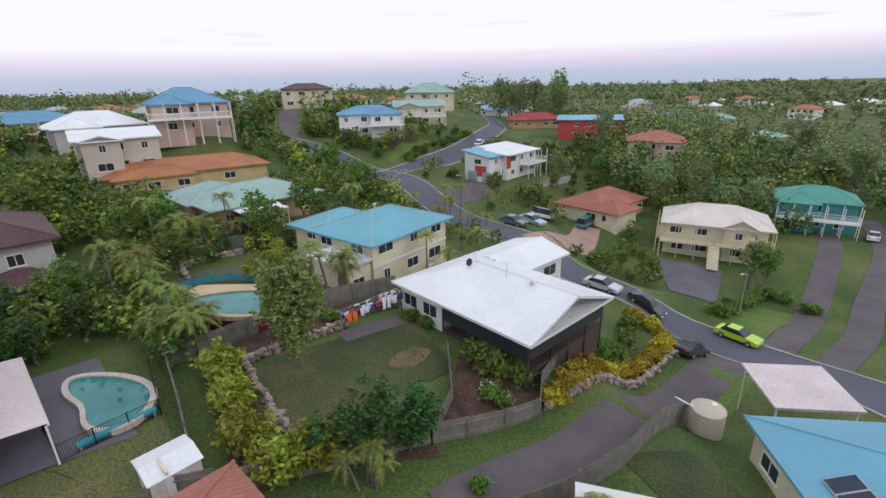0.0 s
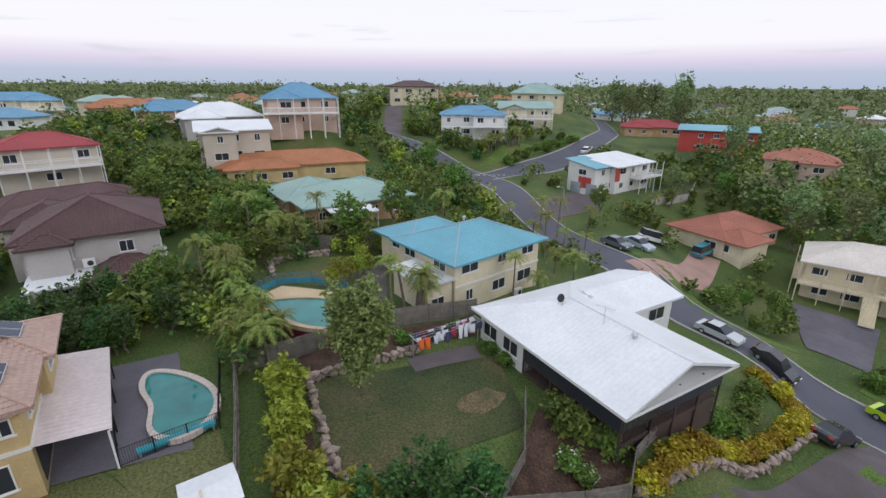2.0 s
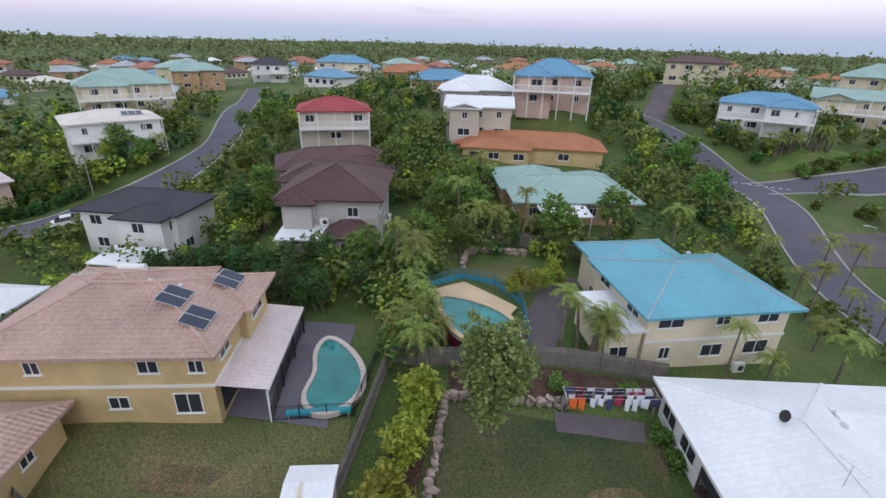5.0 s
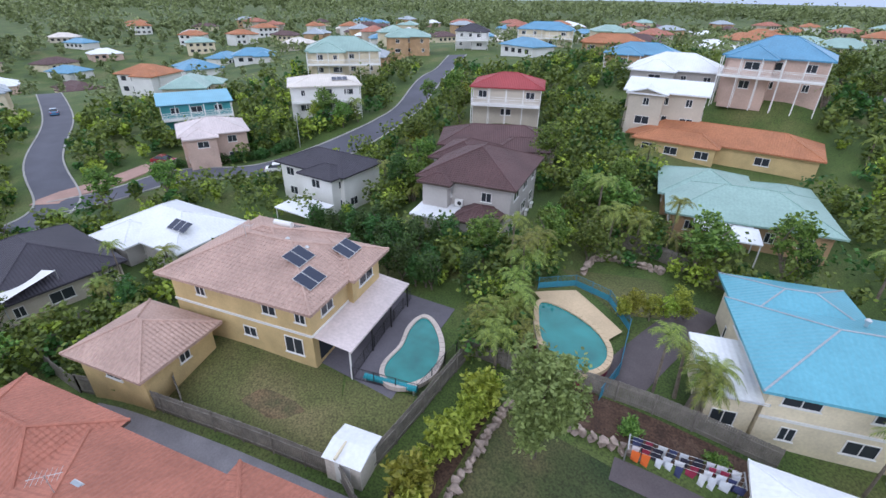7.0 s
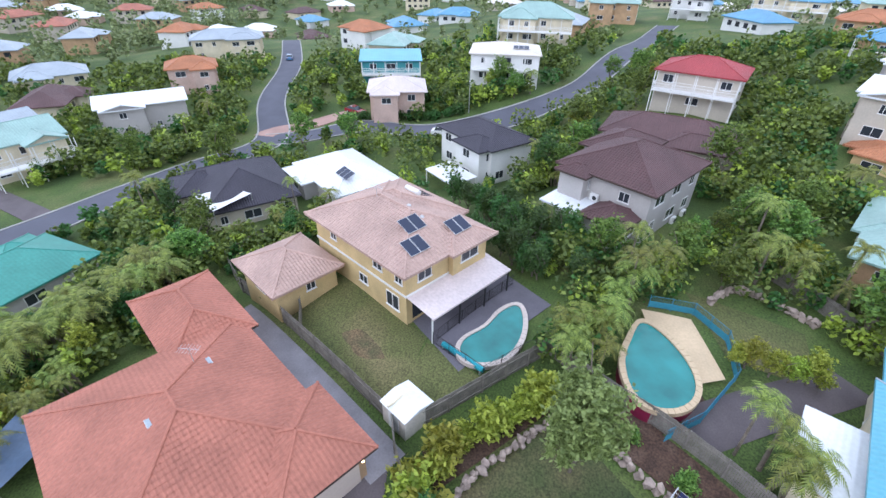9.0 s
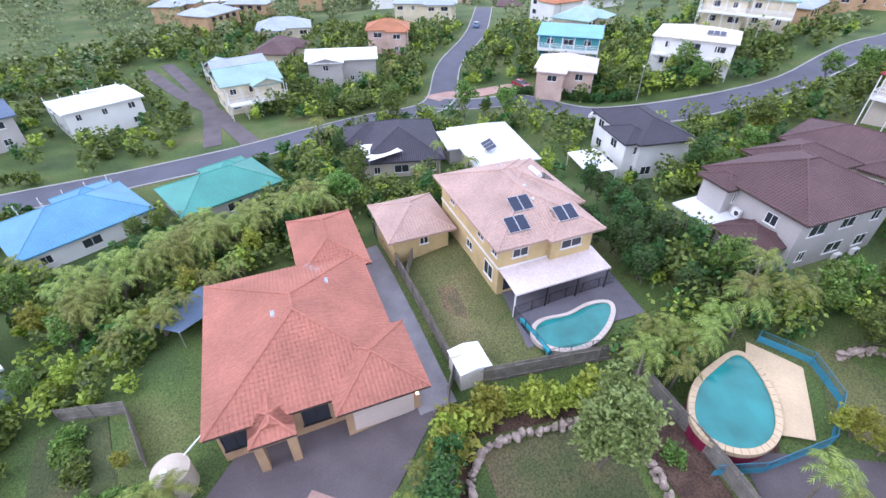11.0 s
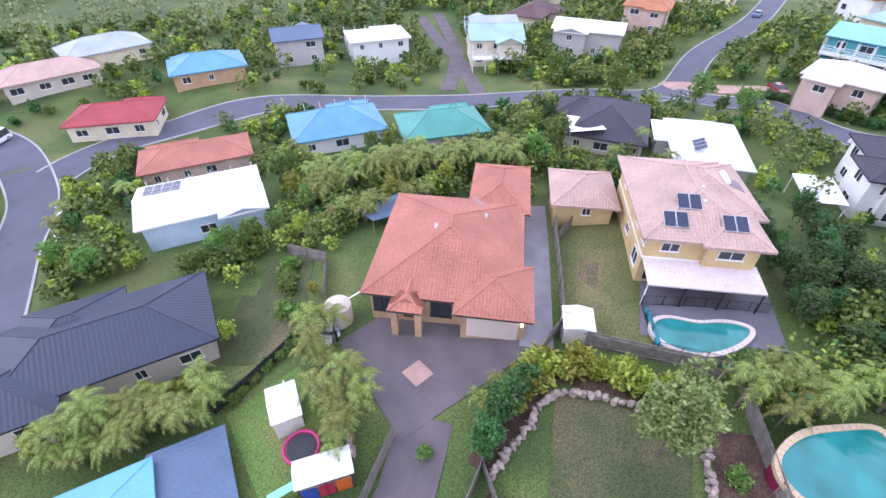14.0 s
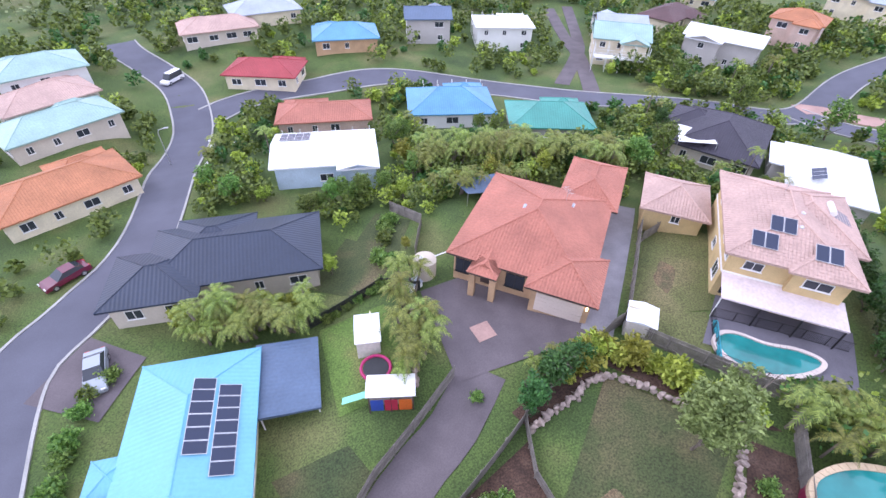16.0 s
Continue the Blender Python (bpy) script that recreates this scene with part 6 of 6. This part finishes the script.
# ---- washing ----
cl = thing("clothes_line", pose(-5.5, 30.7, gz(-5.5, 30.7), 0, 0, 47), "clothes line hung with washing", "clothes line")
for x in (-3.0, 3.0):
    part("post", Shape().tube([(x, 0, -0.2), (x, 0, 1.9)], 0.05), CHROME, cl)
    part("arm", Shape().box(x - 0.03, -0.6, 1.85, x + 0.03, 0.6, 1.92), CHROME, cl)
rnd = random.Random(5)
for row, y in enumerate((-0.5, -0.15, 0.2, 0.5)):
    part("line", Shape().tube([(-3, y, 1.9), (0, y, 1.84), (3, y, 1.9)], 0.008, 4), WHITE, cl)
    x = -2.8
    while x < 2.6:
        w, hh = rnd.uniform(0.35, 0.6), rnd.uniform(0.5, 1.0)
        col = rnd.choice([(0.75, 0.76, 0.78), (0.7, 0.72, 0.78), (0.03, 0.03, 0.05), (0.05, 0.06, 0.15), (0.3, 0.03, 0.07)])
        if row == 0 and x < -1.6:
            col = (0.8, 0.16, 0.03)
        g = Shape()
        g.poly([(x, y, 1.85), (x + w, y, 1.85), (x + w * 0.95, y + 0.1, 1.85 - hh * 0.6), (x + w * 0.9, y - 0.04, 1.85 - hh), (x + 0.05, y + 0.06, 1.85 - hh * 0.95), (x + 0.02, y - 0.06, 1.85 - hh * 0.5)])
        part("garment", g, plain("cloth_%d_%d" % (row, int((x + 3) * 10)), col, 0.9, var=0.05), cl)
        x += w + rnd.uniform(0.05, 0.3)

# ---- on the roofs ----
HM = {k: pose(v[0], v[1], v[2], 0, 0, v[3]) for k, v in SITES.items()}


def on_roof(key, p, u, pitch):
    """Pose at p in the house's axes, x along u (degrees in plan), y up a slope of that pitch"""
    return HM[key] @ Matrix.Translation(p) @ Matrix.Rotation(radians(u), 4, "Z") @ Matrix.Rotation(radians(pitch), 4, "X")


t22 = math.tan(radians(22))
for x, y in ((6.4, -3.5), (4.6, -2.2), (6.6, 1.2)):
    edge = 7.6 if y < 0 else 8.1
    solar(on_roof("yellow", (x, y, 5.08 + (edge - x) * t22), 90, 22), 2, 1, "pair of dark blue solar panels on tan tiles")
hw = thing("solar_water_heater", on_roof("yellow", (-1.2, 3.4, 6.0), 180, 22), "white roof-top solar water heater cylinder", "water heater")
part("cylinder", Shape().tube([(-0.9, 0.1, 0.35), (0.9, 0.1, 0.35)], 0.27, 14), WHITE, hw)
part("collector", Shape().box(-0.95, -2.0, 0.08, 0.95, -0.15, 0.16), SOLAR, hw)
t19 = math.tan(radians(19))
for x, n in ((0.9, 4), (2.1, 3)):
    solar(on_roof("cyan", (-5.2 + 1.2 + x * 0 + (0 if n == 4 else 1.75), 2.7 if n == 4 else 1.1, 3.22 + (1.2 + (0 if n == 4 else 1.75) + 0.0) * t19), -90, 19) @ Matrix.Translation((0, 0, 0)), n + 3, 1, "long row of dark solar panels on a blue roof", 1.0, 1.6)
solar(on_roof("solar", (2.0, -4.0, 3.62 + 0.8 * math.tan(radians(12))), 0, 12), 4, 2, "bank of dark solar panels on a white roof")
solar(on_roof("white_s", (-2.0, -3.0, 5.7 + 2.0 * math.tan(radians(12))), 0, 12), 4, 1, "row of dark solar panels on a white roof")
solar(on_roof("glassy", (1.5, -3.4, 5.65 + 2.2 * math.tan(radians(14))), 0, 14), 3, 1, "row of dark solar panels on a pale roof")
solar(on_roof("white_w", (2.5, -2.6, 2.95 + 2.5 * math.tan(radians(24))), 0, 24), 3, 1, "row of dark solar panels on a white roof")
ds = thing("satellite_dish", on_roof("white", (-2.4, -0.9, 4.35), 0, 0) @ Matrix.Diagonal((0.7, 0.7, 0.7, 1)), "small dark satellite dish on the white roof", "satellite dish")
dd = Shape()
for k in range(3):
    dd.tube([(0, 0, 0.75 + 0.04 * k), (0, -0.04 * k, 0.75 + 0.04 * (k + 1))], [0.1 + 0.13 * k, 0.1 + 0.13 * (k + 1)], 16)
part("dish", dd, BLACKM, ds)
for a0 in (0, 2.1, 4.2):
    part("strut", Shape().tube([(0.4 * math.cos(a0), 0.4 * math.sin(a0), -0.1), (0, 0, 0.78)], 0.02, 5), CHROME, ds)


def antenna(m, label):
    ob = thing("tv_antenna", m, label, "antenna", "television antennas")
    part("mast", Shape().tube([(0, 0, -0.2), (0, 0, 1.4)], 0.025, 6), CHROME, ob)
    part("boom", Shape().tube([(-0.7, 0, 1.35), (0.7, 0, 1.35)], 0.015, 5), CHROME, ob)
    for k in range(7):
        part("element", Shape().tube([(-0.6 + 0.2 * k, -0.4, 1.35), (-0.6 + 0.2 * k, 0.4, 1.35)], 0.01, 4), CHROME, ob)


antenna(on_roof("white", (1.6, -0.7, 4.5), 20, 0), "thin television antenna on the white roof")
antenna(on_roof("terra", (-2.5, 3.0, 4.7), 40, 0), "thin television antenna on terracotta tiles")
antenna(on_roof("yellow", (-1.5, -0.6, 6.6), 10, 0), "thin television antenna on tan tiles")
for key, p in (("white", (4.0, -0.5, 4.62)), ("white", (-3.2, 3.2, 3.5)), ("yellow", (1.6, 0.5, 6.6)), ("yellow", (3.6, 0.2, 6.4)), ("blue", (1.0, 2.0, 6.5))):
    vt = thing("roof_ventilator", on_roof(key, p, 0, 0), "small round metal ventilator on the roof", "ventilator", "roof ventilators")
    part("base", Shape().tube([(0, 0, -0.2), (0, 0, 0.15)], 0.12, 10), CHROME, vt)
    part("dome", Shape().tube([(0, 0, 0.15), (0, 0, 0.3), (0, 0, 0.42)], [0.2, 0.2, 0.06], 12), CHROME, vt)
for p in ((0.6, -0.3, 5.1), (-2.4, 3.6, 4.5)):
    sk = thing("skylight", on_roof("terra", p, 0, 0), "small pale skylight in terracotta tiles", "skylight", "skylights")
    part("frame", Shape().box(-0.35, -0.35, -0.5, 0.35, 0.35, 0.02), CHROME, sk)
    part("pane", Shape().box(-0.3, -0.3, 0.02, 0.3, 0.3, 0.05), R_GREY, sk)
for key, p, r in (("brown", (5.3, 1.5, 0.0), 90), ("brown", (5.3, 4.0, 0.0), 90), ("blue", (2, -5.0, 0.0), 0), ("brown", (-0.6, -5.6, 3.0), 0)):
    ac = thing("air_conditioner", HM[key] @ Matrix.Translation(p) @ Matrix.Rotation(radians(r), 4, "Z"), "white outdoor air conditioner unit against a wall", "air conditioner", "air conditioners")
    part("case", Shape().box(-0.45, -0.4, -0.1, 0.45, -0.05, 0.7), WHITE, ac)
    part("grille", Shape().tube([(0.1, -0.42, 0.3), (0.1, -0.4, 0.3)], 0.25, 14), BLACKM, ac)


# ---- cars ----
def car(x, y, yaw, col, label, van=False):
    m, n, l, b = nodes_of("car_paint_%d_%d" % (int(x * 10), int(y * 10)), 0.25)
    b.inputs["Base Color"].default_value = (*col, 1)
    b.inputs["Coat Weight"].default_value = 0.6
    nx, ny = math.cos(radians(yaw)), math.sin(radians(yaw))
    zf, zb = gz(x + 1.3 * nx, y + 1.3 * ny), gz(x - 1.3 * nx, y - 1.3 * ny)
    ob = thing("car", Matrix.Translation((x, y, (zf + zb) / 2 + 0.08)) @ Matrix.Rotation(radians(yaw), 4, "Z") @ Matrix.Rotation(-math.atan2(zf - zb, 2.6), 4, "Y"), label, "car", "parked cars")
    top = 1.9 if van else 1.42
    low = [(-2.3, 0.35), (-2.32, 0.75), (-2.2, 0.93), (-1.6, 0.98), (0.95, 0.92), (2.0, 0.78), (2.3, 0.62), (2.3, 0.32)]
    cab = [(-1.75, 0.96), (-1.05, top), (0.2, top), (1.05, 0.92)] if not van else [(-2.2, 0.9), (-2.1, top), (0.9, top), (1.5, 0.9)]
    bs, gs = Shape(), Shape()
    for prof, wl, wu, sh_ in ((low, 0.9, 0.86, bs), (cab, 0.82, 0.66, gs)):
        zmax = max(q[1] for q in prof)
        zmin = min(q[1] for q in prof)
        wid = lambda z: wl + (wu - wl) * (z - zmin) / (zmax - zmin)
        le, ri = [(px, wid(pz), pz) for px, pz in prof], [(px, -wid(pz), pz) for px, pz in prof]
        sh_.poly(le)
        sh_.poly(ri[::-1])
        for i in range(len(prof)):
            j = (i + 1) % len(prof)
            sh_.poly([le[i], ri[i], ri[j], le[j]])
    part("body", bs, m, ob)
    part("glasshouse", gs, GLASS, ob, "dark tinted windows")
    x0, x1 = cab[1][0], cab[2][0]
    part("roof_panel", Shape().box(x0, -0.66, top - 0.02, x1, 0.66, top + 0.035), m, ob)
    for px in (-1.4, 1.42):
        for s in (-1, 1):
            w = part("wheel", Shape().tube([(px, s * 0.72, 0.32), (px, s * 0.93, 0.32)], 0.32, 16), BLACKM, ob)
            part("rim", Shape().tube([(px, s * 0.92, 0.32), (px, s * 0.945, 0.32)], 0.19, 12), CHROME, w)
    for s in (-1, 1):
        part("headlight", Shape().box(2.24, s * 0.62 - 0.18, 0.6, 2.33, s * 0.62 + 0.18, 0.74), WHITE, ob)
        part("tail_light", Shape().box(-2.34, s * 0.62 - 0.18, 0.68, -2.26, s * 0.62 + 0.18, 0.86), REDWALL, ob)
    part("bumper", Shape().box(-2.36, -0.8, 0.3, -2.28, 0.8, 0.5).box(2.27, -0.8, 0.28, 2.36, 0.8, 0.48), m, ob)


car(33.4, 43.5, -53, (0.42, 0.62, 0.02), "bright lime green sedan parked on the street")
car(24.9, 36.9, 38, (0.02, 0.025, 0.03), "dark sedan parked at the driveway mouth")
car(24.1, 47.3, -41, (0.02, 0.02, 0.025), "black sedan parked against the kerb")
car(19.7, 50.2, -41, (0.5, 0.52, 0.55), "silver sedan parked against the kerb")
car(10.2, 68.5, -42, (0.1, 0.12, 0.14), "dark sedan parked on the verge")
car(13.5, 70.6, -46, (0.35, 0.42, 0.48), "silver-blue wagon parked on the verge")
car(16.6, 78.8, 20, (0.7, 0.7, 0.7), "white camper trailer parked on the grass", True)
car(24.6, 79, 50, (0.03, 0.22, 0.28), "teal van parked in a driveway", True)
car(73.4, 75.8, 50, (0.7, 0.7, 0.7), "white car on the far driveway")
car(-72.7, 10.1, 85, (0.72, 0.72, 0.72), "white utility parked by the street")
car(-85.5, -9.3, 60, (0.25, 0.02, 0.03), "red car beside the pink house")
car(-132.7, -41, 200, (0.08, 0.2, 0.35), "blue car on the western street")
car(34.9, -68.7, 55, (0.72, 0.72, 0.72), "white van on the lower street", True)
car(33.8, 0.9, 100, (0.3, 0.33, 0.36), "grey hatchback in the dark driveway")
car(39.6, -13.3, 40, (0.12, 0.01, 0.03), "dark red car beside the street")
car(6.4, 128.1, 70, (0.7, 0.7, 0.7), "white car parked near the modern house")
car(-103.2, 25.2, 10, (0.5, 0.55, 0.6), "silver car in a western driveway")

# ---- street furniture and marks ----
def mark(x, y, yaw, w, d):
    o = tagged(new("road_marking", Shape().box(-w / 2, -d / 2, 0, w / 2, d / 2, 0.008).mesh("road_marking", WHITE)), "white painted road marking", "road marking", "road markings", "structure")
    o.matrix_world = pose(x, y, gz(x, y) + 0.12, 0, 0, yaw)


for k in range(9):
    mark(-19.5 + 1.05 * k, 97.2 + 0.35 * k, 20, 0.6, 0.3)
for k in range(7):
    mark(27.3 + 0.05 * k, -33 - 2.4 * k, 60, 1.4, 0.5)
for k in range(8):
    mark(23.6 - 0.25 * k, -44 - 1.5 * k, 70, 0.5, 0.3)


def street_lamp(x, y, yaw):
    ob = thing("street_lamp", pose(x, y, gz(x, y), 0, 0, yaw), "slender grey steel street lamp", "street lamp", "street lamps")
    part("pole", Shape().tube([(0, 0, -0.3), (0, 0, 5.4), (0.2, 0, 5.9), (1.1, 0, 6.1)], [0.09, 0.06, 0.05, 0.04], 8), CHROME, ob)
    part("lamp_head", Shape().box(1.0, -0.12, 6.02, 1.6, 0.12, 6.16), CHROME, ob)


for x, y, w in ((36.8, 49.5, 215), (2.0, 78, 220), (-80.5, 14, 0), (33, -40, 180)):
    street_lamp(x, y, w)


def shade_sail(corners, mat, label):
    """A tensioned cloth between posts"""
    c = Vector(corners[0])
    ob = thing("shade_sail", Matrix.Translation((c.x, c.y, gz(c.x, c.y))), label, "shade sail", "shade sails")
    base = Vector((c.x, c.y, gz(c.x, c.y)))
    n, sh = 8, Shape()
    p = [Vector(q) - base for q in corners]
    g = [[(p[0].lerp(p[1], i / n)).lerp(p[3].lerp(p[2], i / n), j / n) - Vector((0, 0, 0.35 * math.sin(math.pi * i / n) * math.sin(math.pi * j / n))) for j in range(n + 1)] for i in range(n + 1)]
    for i in range(n):
        for j in range(n):
            sh.poly([g[i][j], g[i + 1][j], g[i + 1][j + 1], g[i][j + 1]])
    part("cloth", sh, mat, ob)
    for q in p:
        part("post", Shape().tube([(q.x, q.y, gz(q.x + base.x, q.y + base.y) - base.z - 0.2), (q.x, q.y, q.z + 0.1)], 0.05, 7), CHROME, ob)


shade_sail([(-41.5, -18.5, 2.6), (-38.5, -14.5, 2.2), (-42.5, -11.5, 2.8), (-45, -15.5, 2.2)], WHITE, "white shade sail beside the charcoal-roofed house")
shade_sail([(-10, -12.5, 3.0), (-4, -12.8, 2.6), (-4.5, -9.2, 3.0), (-10, -9.0, 2.6)], R_SLATE, "slate-blue shade sail behind the terracotta house")
for x, y, z, yaw, w, d, label in ((-52.0, 12.8, 2.6, 40, 6.5, 4.2, "white flat patio roof beside the white house"), (-23.0, 52.2, 6.9, 49, 4.6, 3.2, "white patio roof beside the green-roofed house")):
    ob = thing("patio_cover", pose(x, y, z, 0, 0, yaw), label, "patio cover", "patio covers")
    sh = Shape()
    slope(sh, [(-w / 2, -d / 2, 0), (w / 2, -d / 2, 0), (w / 2, d / 2, 0.25), (-w / 2, d / 2, 0.25)])
    sh.box(-w / 2, -d / 2, -0.14, w / 2, -d / 2 + 0.05, -0.01).box(-w / 2, d / 2 - 0.05, 0.1, w / 2, d / 2, 0.24)
    part("sheet", sh, R_WHITE, ob)
    for sx in (-1, 1):
        for sy in (-1, 1):
            px, py = sx * (w / 2 - 0.15), sy * (d / 2 - 0.15)
            q = ob.matrix_world @ Vector((px, py, 0))
            part("post", Shape().box(px - 0.05, py - 0.05, gz(q.x, q.y) - z - 0.2, px + 0.05, py + 0.05, -0.05), WHITE, ob)
